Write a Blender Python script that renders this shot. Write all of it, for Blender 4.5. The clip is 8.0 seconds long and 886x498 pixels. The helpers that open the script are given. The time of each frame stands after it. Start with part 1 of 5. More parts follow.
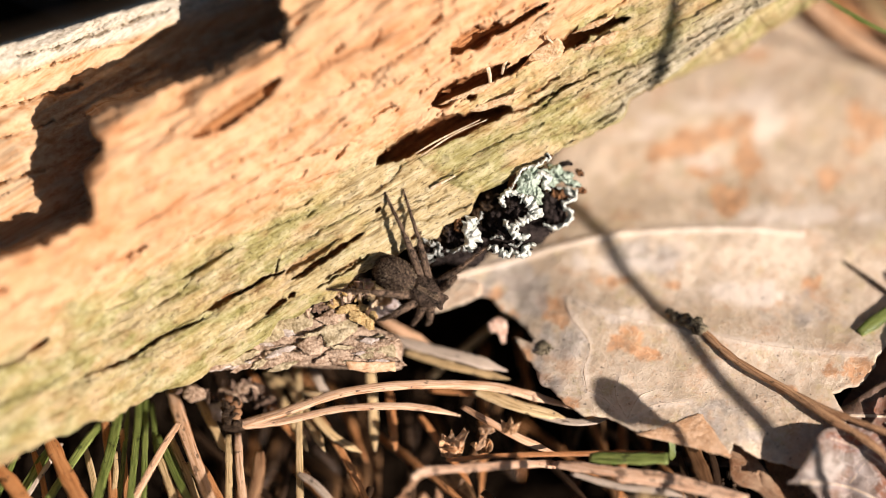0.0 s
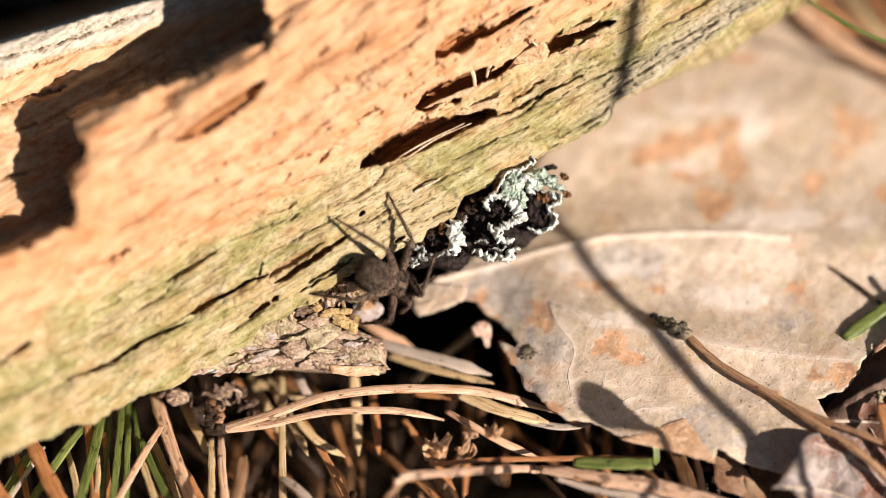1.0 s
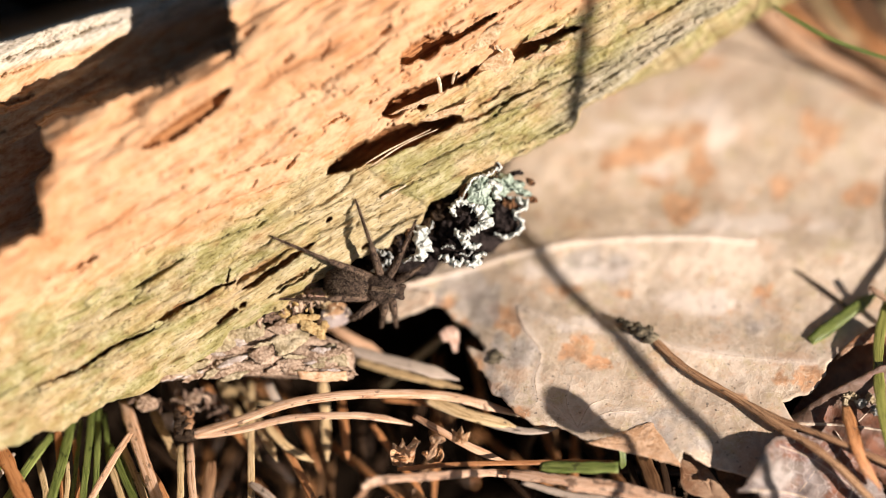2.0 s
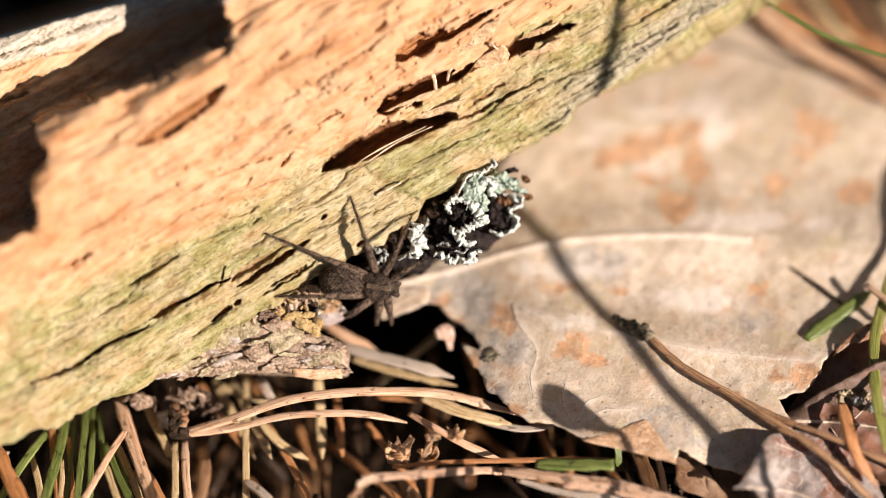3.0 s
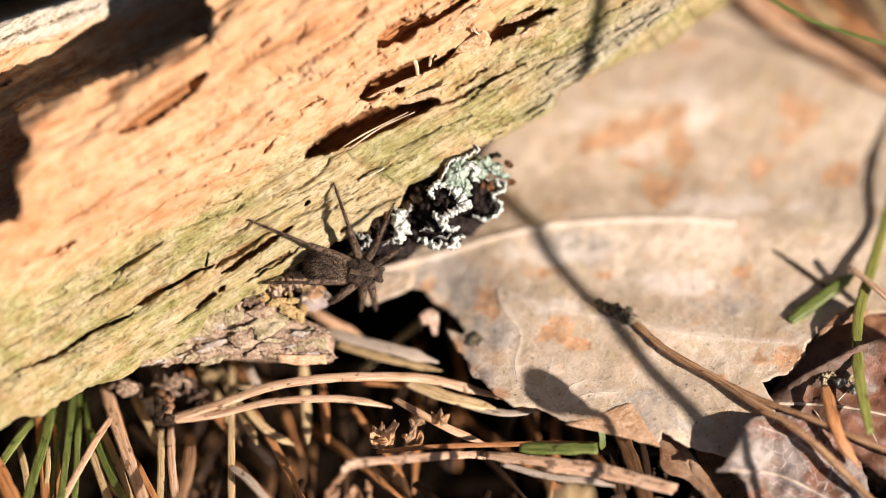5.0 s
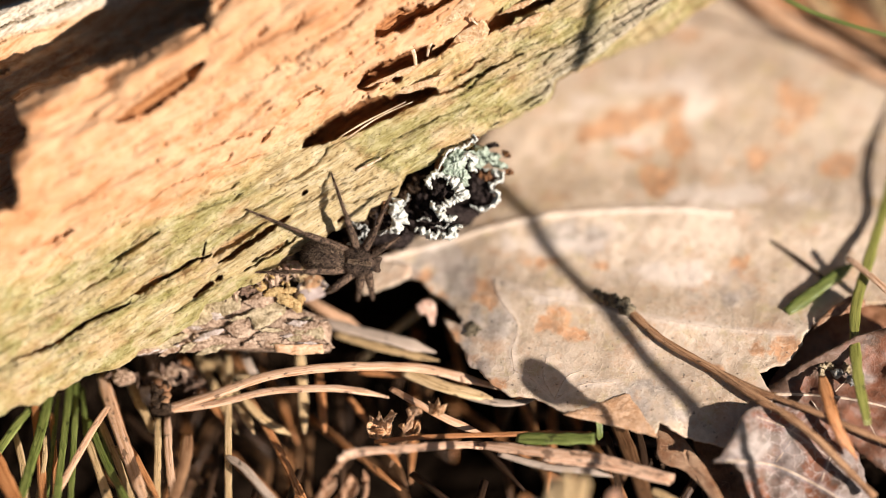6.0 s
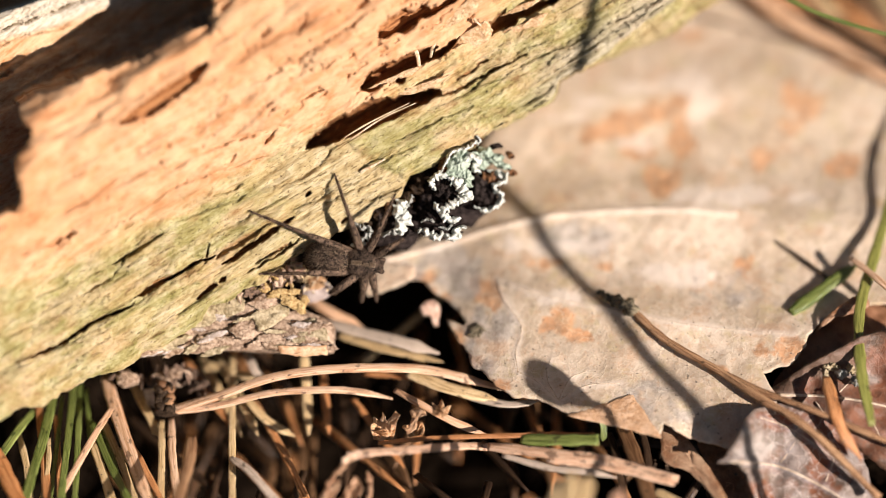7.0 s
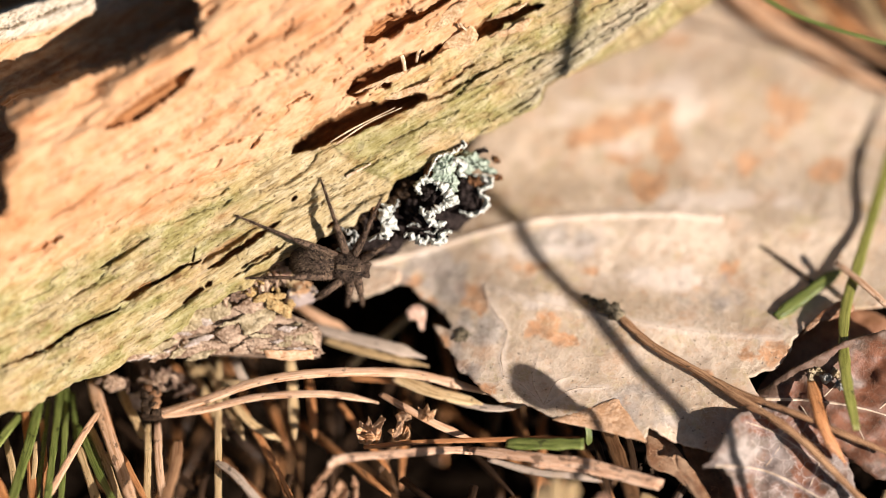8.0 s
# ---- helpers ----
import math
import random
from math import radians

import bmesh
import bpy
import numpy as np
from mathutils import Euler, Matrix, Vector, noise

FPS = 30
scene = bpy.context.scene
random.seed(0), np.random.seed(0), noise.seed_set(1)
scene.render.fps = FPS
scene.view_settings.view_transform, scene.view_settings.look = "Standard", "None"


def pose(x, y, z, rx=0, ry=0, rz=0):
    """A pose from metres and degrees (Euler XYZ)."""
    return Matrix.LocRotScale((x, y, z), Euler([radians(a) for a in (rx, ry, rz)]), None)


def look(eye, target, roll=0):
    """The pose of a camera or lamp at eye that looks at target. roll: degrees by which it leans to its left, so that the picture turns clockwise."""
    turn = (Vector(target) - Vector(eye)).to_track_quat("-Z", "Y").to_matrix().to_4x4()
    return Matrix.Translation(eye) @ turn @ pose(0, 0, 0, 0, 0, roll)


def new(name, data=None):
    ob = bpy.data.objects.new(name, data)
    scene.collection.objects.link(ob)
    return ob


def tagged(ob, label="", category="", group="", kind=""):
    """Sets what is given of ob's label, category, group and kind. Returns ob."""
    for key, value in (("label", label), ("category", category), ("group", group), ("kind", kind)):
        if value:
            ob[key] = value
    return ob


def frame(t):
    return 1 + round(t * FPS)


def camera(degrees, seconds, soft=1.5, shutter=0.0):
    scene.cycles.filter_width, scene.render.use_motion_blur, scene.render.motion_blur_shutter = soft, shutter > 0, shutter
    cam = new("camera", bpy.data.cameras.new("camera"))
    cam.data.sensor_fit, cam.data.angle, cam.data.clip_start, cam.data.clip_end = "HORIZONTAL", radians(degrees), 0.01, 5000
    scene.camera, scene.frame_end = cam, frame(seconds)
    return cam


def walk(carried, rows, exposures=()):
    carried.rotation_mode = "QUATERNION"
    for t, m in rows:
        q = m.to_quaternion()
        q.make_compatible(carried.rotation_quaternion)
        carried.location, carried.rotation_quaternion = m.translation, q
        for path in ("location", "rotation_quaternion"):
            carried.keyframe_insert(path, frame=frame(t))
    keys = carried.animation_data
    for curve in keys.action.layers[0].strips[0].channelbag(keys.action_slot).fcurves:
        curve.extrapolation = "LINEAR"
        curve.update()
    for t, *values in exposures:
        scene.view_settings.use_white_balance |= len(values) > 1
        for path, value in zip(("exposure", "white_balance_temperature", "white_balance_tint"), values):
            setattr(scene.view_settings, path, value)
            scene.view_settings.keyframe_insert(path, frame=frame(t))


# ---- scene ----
from mathutils import Quaternion
from mathutils.geometry import delaunay_2d_cdt

# ---- the sighting frame ----
# A slope that faces the first eye point: a, b count 0.05 mm steps across and down it from its upper left corner,
# z is in mm above it, h in mm above the leaf litter's datum (world height less 14 mm).
PITCH, EYE_D, STEP = radians(53.5), 247.5, 20.0
CP, SP = math.cos(PITCH), math.sin(PITCH)
BANK = Matrix(((1, 0, 0), (0, SP, -CP), (0, CP, SP)))
LIFT = Vector((0, 0, 0.014))


def at(a, b, z):
    k = 1 - z / EYE_D
    return BANK @ Vector(((a - 784) / STEP * k, (441 - b) / STEP * k, z)) / 1000 + LIFT


def on(a, b, h):
    v = (441 - b) / STEP
    return at(a, b, (h - v * CP) / (SP - v * CP / EYE_D))


def dirw(x, y, z):
    return (BANK @ Vector((x, y, z))).normalized()


# ---- camera ----
cam = camera(18.0, 8.0, soft=0.75)
cam.data.dof.use_dof = True
cam.data.dof.focus_distance = 0.2456
cam.data.dof.aperture_fstop = 6.2
PATH = [
    (0.0, 0.000, 0.000, 0.000, 0.00, 0.00, 0.00),
    (0.3, -0.157, -0.169, 0.165, -0.07, 0.59, -0.45),
    (0.5, -0.060, -0.321, 0.370, -0.11, 0.99, -0.75),
    (0.7, 0.117, -0.530, 0.324, 0.14, 0.93, -0.74),
    (1.0, -0.116, -0.208, 0.147, 0.51, 0.83, -0.73),
    (1.3, -0.167, -0.114, 0.146, 0.81, 0.84, -0.48),
    (1.5, -0.239, -0.183, 0.214, 1.01, 0.84, -0.32),
    (1.7, -0.131, -0.157, -0.046, 2.19, 0.87, 0.02),
    (2.0, -0.018, -0.086, -0.132, 3.96, 0.91, 0.53),
    (2.2, 0.029, -0.197, -0.166, 3.34, 0.50, 0.33),
    (3.3, 0.212, -0.240, -0.166, 4.35, -0.26, 0.09),
    (3.5, -0.111, -0.052, -0.213, 5.16, -0.01, 0.00),
    (3.8, -0.043, -0.290, -0.365, 5.24, -0.21, -0.01),
    (4.0, -0.052, -0.163, -0.323, 5.29, -0.35, -0.01),
    (4.2, -0.143, 0.067, -0.288, 5.70, -0.41, 0.05),
    (4.5, -0.066, 0.011, -0.475, 6.32, -0.50, 0.13),
    (4.7, -0.079, 0.093, -0.576, 6.81, -0.23, 0.59),
    (5.8, -0.193, 0.155, -0.456, 6.28, -0.63, 1.06),
    (6.0, -0.282, -0.012, -0.430, 6.39, -0.40, 0.54),
    (6.2, -0.344, 0.118, -0.567, 6.70, -0.39, 0.34),
    (6.5, -0.239, -0.141, -0.303, 7.16, -0.37, 0.03),
    (6.8, -0.229, 0.029, -0.371, 6.93, -0.26, 0.26),
    (7.0, -0.309, 0.153, -0.523, 6.78, -0.18, 0.42),
    (7.2, -0.309, 0.113, -0.503, 7.51, -0.68, -0.05),
    (7.5, -0.387, 0.378, -0.595, 8.60, -1.42, -0.76),
    (7.7, -0.281, 0.113, -0.490, 8.20, -0.85, -0.11),
    (8.0, -0.265, 0.048, -0.510, 7.59, 0.01, 0.86),
]


def eye_pose(wx, wy, wz, x, y, z):
    w = Vector((radians(wx), radians(wy), radians(wz)))
    turn = Quaternion(w.normalized(), w.length) if w.length else Quaternion()
    place = BANK @ Vector((x, y, EYE_D + z)) / 1000 + LIFT
    return Matrix.Translation(place) @ BANK.to_4x4() @ turn.to_matrix().to_4x4()


walk(cam, [(t, eye_pose(*p)) for t, *p in PATH])

# ---- light ----
SUN = dirw(0.66, -0.15, 0.73)
scene.view_settings.exposure = 0.72
world = bpy.data.worlds.new("sky")
scene.world = world
world.use_nodes = True
sky = world.node_tree.nodes.new("ShaderNodeTexSky")
sky.sky_type, sky.sun_disc = "NISHITA", False
sky.sun_elevation = math.asin(SUN.z)
sky.air_density, sky.dust_density, sky.ozone_density = 0.7, 1.2, 0.3
sky.sun_rotation = math.atan2(SUN.x, SUN.y)
background = world.node_tree.nodes["Background"]
background.inputs["Strength"].default_value = 0.032
world.node_tree.links.new(sky.outputs[0], background.inputs["Color"])
sun = new("sun", bpy.data.lights.new("sun", "SUN"))
sun.data.energy, sun.data.angle, sun.data.color = 5.0, radians(0.53), (1.0, 0.903, 0.866)
sun.matrix_world = look(SUN * 2, (0, 0, 0))


# ---- materials ----
def material(name, rough=0.8, spec=0.3):
    m = bpy.data.materials.new(name)
    m.use_nodes = True
    t = m.node_tree
    p = t.nodes["Principled BSDF"]
    p.inputs["Roughness"].default_value = rough
    p.inputs["Specular IOR Level"].default_value = spec
    return m, t, p


def node(t, kind, **sockets):
    n = t.nodes.new(kind)
    for key, value in sockets.items():
        key = key.replace("_", " ")
        if isinstance(value, bpy.types.NodeSocket):
            t.links.new(value, n.inputs[key])
        else:
            n.inputs[key].default_value = value
    return n


def spots(t, scale, detail=3.0, stretch=(1, 1, 1), rough=0.55, coords="Object"):
    c = node(t, "ShaderNodeTexCoord").outputs[coords]
    mp = node(t, "ShaderNodeMapping", Vector=c, Scale=stretch)
    return node(t, "ShaderNodeTexNoise", Vector=mp.outputs[0], Scale=scale, Detail=detail, Roughness=rough).outputs["Fac"]


def ramp(t, fac, *stops):
    r = t.nodes.new("ShaderNodeValToRGB")
    t.links.new(fac, r.inputs[0])
    while len(r.color_ramp.elements) < len(stops):
        r.color_ramp.elements.new(0.5)
    for e, (at_, col) in zip(r.color_ramp.elements, stops):
        e.position = at_
        e.color = (*col, 1) if len(col) == 3 else col
    return r.outputs[0]


def mix(t, fac, a, b, how="MIX"):
    n = t.nodes.new("ShaderNodeMix")
    n.data_type, n.blend_type = "RGBA", how
    for key, value in ((0, fac), (6, a), (7, b)):
        if isinstance(value, bpy.types.NodeSocket):
            t.links.new(value, n.inputs[key])
        else:
            n.inputs[key].default_value = (*value, 1) if isinstance(value, tuple) else value
    return n.outputs[2]


def field(t, name):
    n = t.nodes.new("ShaderNodeAttribute")
    n.attribute_name = name
    return n.outputs["Fac"]


def relief(t, p, height, strength, depth):
    b = node(t, "ShaderNodeBump", Height=height, Strength=strength, Distance=depth)
    t.links.new(b.outputs[0], p.inputs["Normal"])


def wood_material():
    m, t, p = material("rotten_wood", 0.9, 0.12)
    grain = spots(t, 1500, 6, (0.07, 1.0, 1.0), 0.7)
    fibre = spots(t, 5200, 4, (0.05, 1.0, 1.0), 0.6)
    broad = spots(t, 110, 4, (0.4, 1, 1))
    clump = spots(t, 900, 6, (0.55, 1, 1), 0.7)
    patch = spots(t, 300, 5, (0.5, 1, 1), 0.65)
    fine = spots(t, 4200, 5, (0.6, 1, 1), 0.75)
    both = mix(t, 0.5, grain, fibre)
    # crumbling heartwood: soft, pinkish orange, with faint darker grain
    orange = ramp(t, mix(t, 0.55, grain, patch), (0.36, (0.36, 0.145, 0.052)), (0.46, (0.475, 0.245, 0.112)), (0.56, (0.545, 0.325, 0.17)))
    orange = mix(t, ramp(t, broad, (0.42, (0, 0, 0)), (0.60, (0.75, 0.75, 0.75))), orange, ramp(t, clump, (0.38, (0.42, 0.20, 0.085)), (0.55, (0.575, 0.37, 0.21))))
    orange = mix(t, ramp(t, spots(t, 420, 4, (0.12, 1, 1), 0.6), (0.34, (0.55, 0.55, 0.55)), (0.42, (0, 0, 0))), orange, (0.36, 0.15, 0.058))
    # algae film on the weathered sapwood, in clumps
    green = ramp(t, mix(t, 0.6, both, clump), (0.37, (0.12, 0.088, 0.028)), (0.43, (0.30, 0.25, 0.085)), (0.50, (0.42, 0.36, 0.148)), (0.58, (0.58, 0.505, 0.27)))
    green = mix(t, ramp(t, patch, (0.42, (0.85, 0.85, 0.85)), (0.52, (0, 0, 0))), green, ramp(t, mix(t, 0.5, both, clump), (0.37, (0.26, 0.14, 0.055)), (0.46, (0.50, 0.375, 0.185)), (0.58, (0.63, 0.505, 0.305))))
    green = mix(t, ramp(t, spots(t, 1700, 5, (0.6, 1, 1), 0.7), (0.58, (0, 0, 0)), (0.66, (0.6, 0.6, 0.6))), green, (0.23, 0.215, 0.05))
    pale = ramp(t, mix(t, 0.35, both, clump), (0.37, (0.11, 0.055, 0.02)), (0.42, (0.42, 0.30, 0.135)), (0.50, (0.56, 0.435, 0.225)), (0.58, (0.68, 0.57, 0.35)))
    plank = ramp(t, mix(t, 0.3, grain, patch), (0.38, (0.36, 0.165, 0.065)), (0.46, (0.47, 0.27, 0.132)), (0.57, (0.57, 0.39, 0.225)))
    white = ramp(t, mix(t, 0.25, both, fine), (0.36, (0.07, 0.055, 0.035)), (0.45, (0.38, 0.32, 0.23)), (0.56, (0.58, 0.51, 0.40)))
    # darker wood brown, used to paint shade into hollows and the back drop
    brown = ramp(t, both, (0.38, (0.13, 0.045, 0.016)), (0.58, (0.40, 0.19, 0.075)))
    c = mix(t, field(t, "moss"), orange, green)
    c = mix(t, field(t, "plank"), c, plank)
    c = mix(t, field(t, "bare"), c, pale)
    c = mix(t, field(t, "bleached"), c, white)
    c = mix(t, field(t, "shade_brown"), c, brown)
    worn = mix(t, 1.0, field(t, "moss"), field(t, "bare"), "LIGHTEN")
    worn = mix(t, 1.0, worn, mix(t, field(t, "plank"), field(t, "bleached"), (0.0, 0.0, 0.0)), "LIGHTEN")
    thin = spots(t, 2600, 4, (0.04, 1.0, 1.0), 0.6)
    lines = ramp(t, thin, (0.325, (0.8, 0.8, 0.8)), (0.365, (0, 0, 0)))
    pits = ramp(t, fine, (0.37, (0.85, 0.85, 0.85)), (0.42, (0, 0, 0)))
    c = mix(t, mix(t, worn, mix(t, 0.75, lines, (0.0, 0.0, 0.0)), mix(t, 1.0, lines, pits, "LIGHTEN")), c, (0.10, 0.058, 0.024))
    t.links.new(c, p.inputs["Base Color"])
    line = spots(t, 9000, 3, (0.045, 1.0, 1.0), 0.6)
    soft = mix(t, 0.29, (0.5, 0.5, 0.5), mix(t, 0.4, grain, clump))
    hard = mix(t, 0.3, mix(t, 0.5, mix(t, 0.4, both, clump), fine), line)
    relief(t, p, mix(t, worn, soft, hard), 1.0, 0.0007)
    return m


def leaf_material(name, base, light, stain, netting=0.12):
    m, t, p = material(name, 0.55, 0.35)
    broad, mid, fine = spots(t, 160, 6, rough=0.65), spots(t, 900, 5, rough=0.65), spots(t, 6000, 4)
    c = ramp(t, broad, (0.42, base), (0.5, tuple((x + y) / 2 for x, y in zip(base, light))), (0.6, light))
    c = mix(t, ramp(t, mid, (0.41, (0.4, 0.4, 0.4)), (0.50, (0, 0, 0))), c, tuple(0.70 * x for x in base))
    c = mix(t, ramp(t, spots(t, 1700, 5, rough=0.7), (0.56, (0, 0, 0)), (0.64, (0.4, 0.4, 0.4))), c, tuple(0.8 * x + 0.2 * y for x, y in zip(stain, light)))
    c = mix(t, ramp(t, spots(t, 420, 5, rough=0.6), (0.54, (0, 0, 0)), (0.68, (0.35, 0.35, 0.35))), c, tuple(min(0.72, 1.08 * x) for x in light))
    c = mix(t, ramp(t, spots(t, 520, 5, rough=0.7), (0.54, (0, 0, 0)), (0.66, (0.5, 0.5, 0.5))), c, (0.98 * base[0], 1.02 * base[1], 0.72 * base[2]))
    c = mix(t, ramp(t, spots(t, 330, 6, rough=0.7), (0.52, (0, 0, 0)), (0.63, (0.42, 0.42, 0.42))), c, stain)
    patchy = ramp(t, spots(t, 1500, 5, rough=0.7), (0.38, (0.62, 0.62, 0.62)), (0.52, (1, 1, 1)))
    c = mix(t, mix(t, field(t, "stain"), (0, 0, 0), patchy), c, ramp(t, mid, (0.40, tuple(x * 0.82 for x in stain)), (0.58, tuple(x * 1.3 for x in stain))))
    c = mix(t, field(t, "grey"), c, ramp(t, mid, (0.42, (0.26, 0.225, 0.19)), (0.58, (0.44, 0.38, 0.325))))
    c = mix(t, field(t, "vein"), c, tuple(min(0.8, x * k) for x, k in zip(light, (1.18, 1.25, 1.4))))
    c = mix(t, ramp(t, spots(t, 2600, 2), (0.29, (0.75, 0.75, 0.75)), (0.33, (0, 0, 0))), c, (0.11, 0.085, 0.06))
    co = node(t, "ShaderNodeTexCoord").outputs["Object"]
    warp = node(t, "ShaderNodeTexNoise", Vector=co, Scale=600.0, Detail=4.0)
    v = t.nodes.new("ShaderNodeTexVoronoi")
    v.feature = "DISTANCE_TO_EDGE"
    v.inputs["Scale"].default_value = 900
    t.links.new(mix(t, 0.0022, co, warp.outputs["Color"], "ADD"), v.inputs["Vector"])
    net = ramp(t, v.outputs["Distance"], (0.0, (1, 1, 1)), (0.10, (0.35, 0.35, 0.35)), (0.35, (0, 0, 0)))
    ridge = ramp(t, v.outputs["Distance"], (0.0, (netting, netting, netting)), (0.05, (0, 0, 0)))
    c = mix(t, ridge, c, tuple(min(0.8, x * 1.5) for x in light))
    w = t.nodes.new("ShaderNodeTexVoronoi")
    w.feature = "DISTANCE_TO_EDGE"
    w.inputs["Scale"].default_value = 300
    t.links.new(mix(t, 0.0045, co, warp.outputs["Color"], "ADD"), w.inputs["Vector"])
    branch = ramp(t, w.outputs["Distance"], (0.0, (0.5, 0.5, 0.5)), (0.022, (0, 0, 0)))
    c = mix(t, mix(t, ramp(t, broad, (0.44, (1, 1, 1)), (0.56, (0.15, 0.15, 0.15))), (0, 0, 0), branch), c, tuple(min(0.8, x * 1.3) for x in light))
    t.links.new(c, p.inputs["Base Color"])
    relief(t, p, mix(t, 0.22, mix(t, 0.3, fine, mid), net), 0.42, 0.00024)
    return m


def needle_material(name, dark, light, rough=0.45, spec=0.4, blot=0.31):
    m, t, p = material(name, rough, spec)
    own = node(t, "ShaderNodeObjectInfo").outputs["Random"]
    along, around = field(t, "along"), field(t, "around")
    v = node(t, "ShaderNodeCombineXYZ", X=node(t, "ShaderNodeMath", Value=along).outputs[0], Y=around, Z=own)
    v.inputs[0].default_value = 0
    lines = node(t, "ShaderNodeTexNoise", Vector=node(t, "ShaderNodeMapping", Vector=v.outputs[0], Scale=(0.35, 4.5, 37.0)).outputs[0], Scale=1.0, Detail=4.0, Roughness=0.65).outputs["Fac"]
    blotch = node(t, "ShaderNodeTexNoise", Vector=node(t, "ShaderNodeMapping", Vector=v.outputs[0], Scale=(0.9, 0.8, 91.0)).outputs[0], Scale=1.0, Detail=3.0).outputs["Fac"]
    c = ramp(t, lines, (0.35, tuple(0.5 * x for x in dark)), (0.42, dark), (0.5, tuple((x + y) / 2 for x, y in zip(dark, light))), (0.57, light))
    c = mix(t, ramp(t, own, (0.0, (0, 0, 0)), (1.0, (0.45, 0.45, 0.45))), c, dark)
    c = mix(t, ramp(t, blotch, (blot, (0.8, 0.8, 0.8)), (blot + 0.05, (0, 0, 0))), c, tuple(x * 0.22 for x in dark))
    c = mix(t, ramp(t, spots(t, 2600, 2), (0.28, (0.9, 0.9, 0.9)), (0.33, (0, 0, 0))), c, (0.07, 0.05, 0.035))
    t.links.new(c, p.inputs["Base Color"])
    relief(t, p, mix(t, 0.3, lines, spots(t, 7000, 4)), 0.7, 0.00018)
    return m


def plain_material(name, dark, light, scale=600, rough=0.8, depth=0.0003, spec=0.3):
    m, t, p = material(name, rough, spec)
    c = ramp(t, mix(t, 0.5, spots(t, scale * 2, 6, rough=0.65), spots(t, scale * 9, 4)), (0.42, dark), (0.58, light))
    t.links.new(c, p.inputs["Base Color"])
    relief(t, p, mix(t, 0.4, spots(t, scale * 3, 5), spots(t, scale * 11, 4)), 0.9, depth)
    return m


WOOD = wood_material()
LEAF = leaf_material("dead_leaf", (0.475, 0.36, 0.247), (0.645, 0.52, 0.388), (0.47, 0.238, 0.11))
LEAF_BACK = leaf_material("dead_leaf_reddish", (0.065, 0.035, 0.02), (0.18, 0.115, 0.078), (0.165, 0.062, 0.03), 0.25)
LEAF_PALE = leaf_material("dead_leaf_pale", (0.14, 0.095, 0.068), (0.29, 0.235, 0.20), (0.19, 0.065, 0.026), 0.7)
LEAF_RUST = leaf_material("dead_leaf_rusty", (0.22, 0.095, 0.045), (0.42, 0.23, 0.125), (0.18, 0.07, 0.03))
VEIN = plain_material("leaf_vein", (0.50, 0.37, 0.25), (0.68, 0.55, 0.41), 500, 0.6, 0.0001)
FOLD = plain_material("leaf_fold", (0.50, 0.28, 0.14), (0.68, 0.45, 0.28), 420, 0.6, 0.0002)
TAN = needle_material("needle_tan", (0.53, 0.285, 0.145), (0.77, 0.54, 0.36))
SPECKLED = needle_material("needle_speckled", (0.52, 0.29, 0.165), (0.79, 0.58, 0.41), blot=0.37)
STRAW = needle_material("needle_straw", (0.46, 0.30, 0.13), (0.70, 0.52, 0.29))
GREY = needle_material("needle_grey", (0.44, 0.34, 0.25), (0.66, 0.53, 0.41))
PINK = needle_material("needle_pink", (0.46, 0.235, 0.135), (0.66, 0.40, 0.26))
RUST = needle_material("needle_rust", (0.38, 0.145, 0.045), (0.61, 0.30, 0.125))
GREEN = needle_material("grass_green", (0.075, 0.105, 0.016), (0.27, 0.30, 0.085), 0.35, 0.45)
OLIVE = needle_material("grass_olive", (0.16, 0.165, 0.03), (0.34, 0.32, 0.085), 0.4, 0.4)
TWIG = needle_material("twig_bark", (0.20, 0.095, 0.042), (0.46, 0.27, 0.14), 0.7, 0.25)
# dimmed needle brown: the shade of the hollow is put into the colour
SHADED_BROWN = needle_material("needle_shaded_brown", (0.10, 0.045, 0.018), (0.24, 0.13, 0.06))
KNOB = plain_material("twig_knob", (0.045, 0.036, 0.022), (0.25, 0.20, 0.12), 700, 0.8, 0.0003)
# darkest needle variant, its colour standing in for shade low in the litter
SHADED_OLD = needle_material("needle_shaded_old", (0.025, 0.013, 0.007), (0.10, 0.055, 0.028))
FLAKE = plain_material("torn_wood_flake", (0.43, 0.25, 0.115), (0.66, 0.475, 0.285), 450, 0.85, 0.0004)
SPLINTER = plain_material("pale_splinter", (0.42, 0.28, 0.15), (0.68, 0.55, 0.38), 500, 0.7, 0.0001)
# near black, so that the colour supplies the shade of the litter's gaps
SHADED_SOIL = plain_material("soil", (0.003, 0.002, 0.0012), (0.016, 0.010, 0.006), 250, 1.0, 0.0012, 0.02)
HUMUS = plain_material("dark_debris", (0.012, 0.008, 0.005), (0.08, 0.05, 0.03), 700, 0.9, 0.0003, 0.1)
BARK = plain_material("bark", (0.18, 0.108, 0.062), (0.51, 0.37, 0.255), 420, 0.85, 0.0004)
BARK_GREEN = plain_material("bark_greenish", (0.22, 0.165, 0.085), (0.50, 0.405, 0.255), 420, 0.85, 0.0004)
RESIN = plain_material("yellow_crust", (0.32, 0.19, 0.065), (0.54, 0.39, 0.175), 700, 0.6, 0.0003)
LICHEN_TOP = plain_material("lichen_pale", (0.25, 0.305, 0.225), (0.43, 0.485, 0.385), 500, 0.8, 0.0002)
LICHEN_RIM = plain_material("lichen_rim", (0.40, 0.41, 0.35), (0.72, 0.725, 0.64), 900, 0.8, 0.0002)
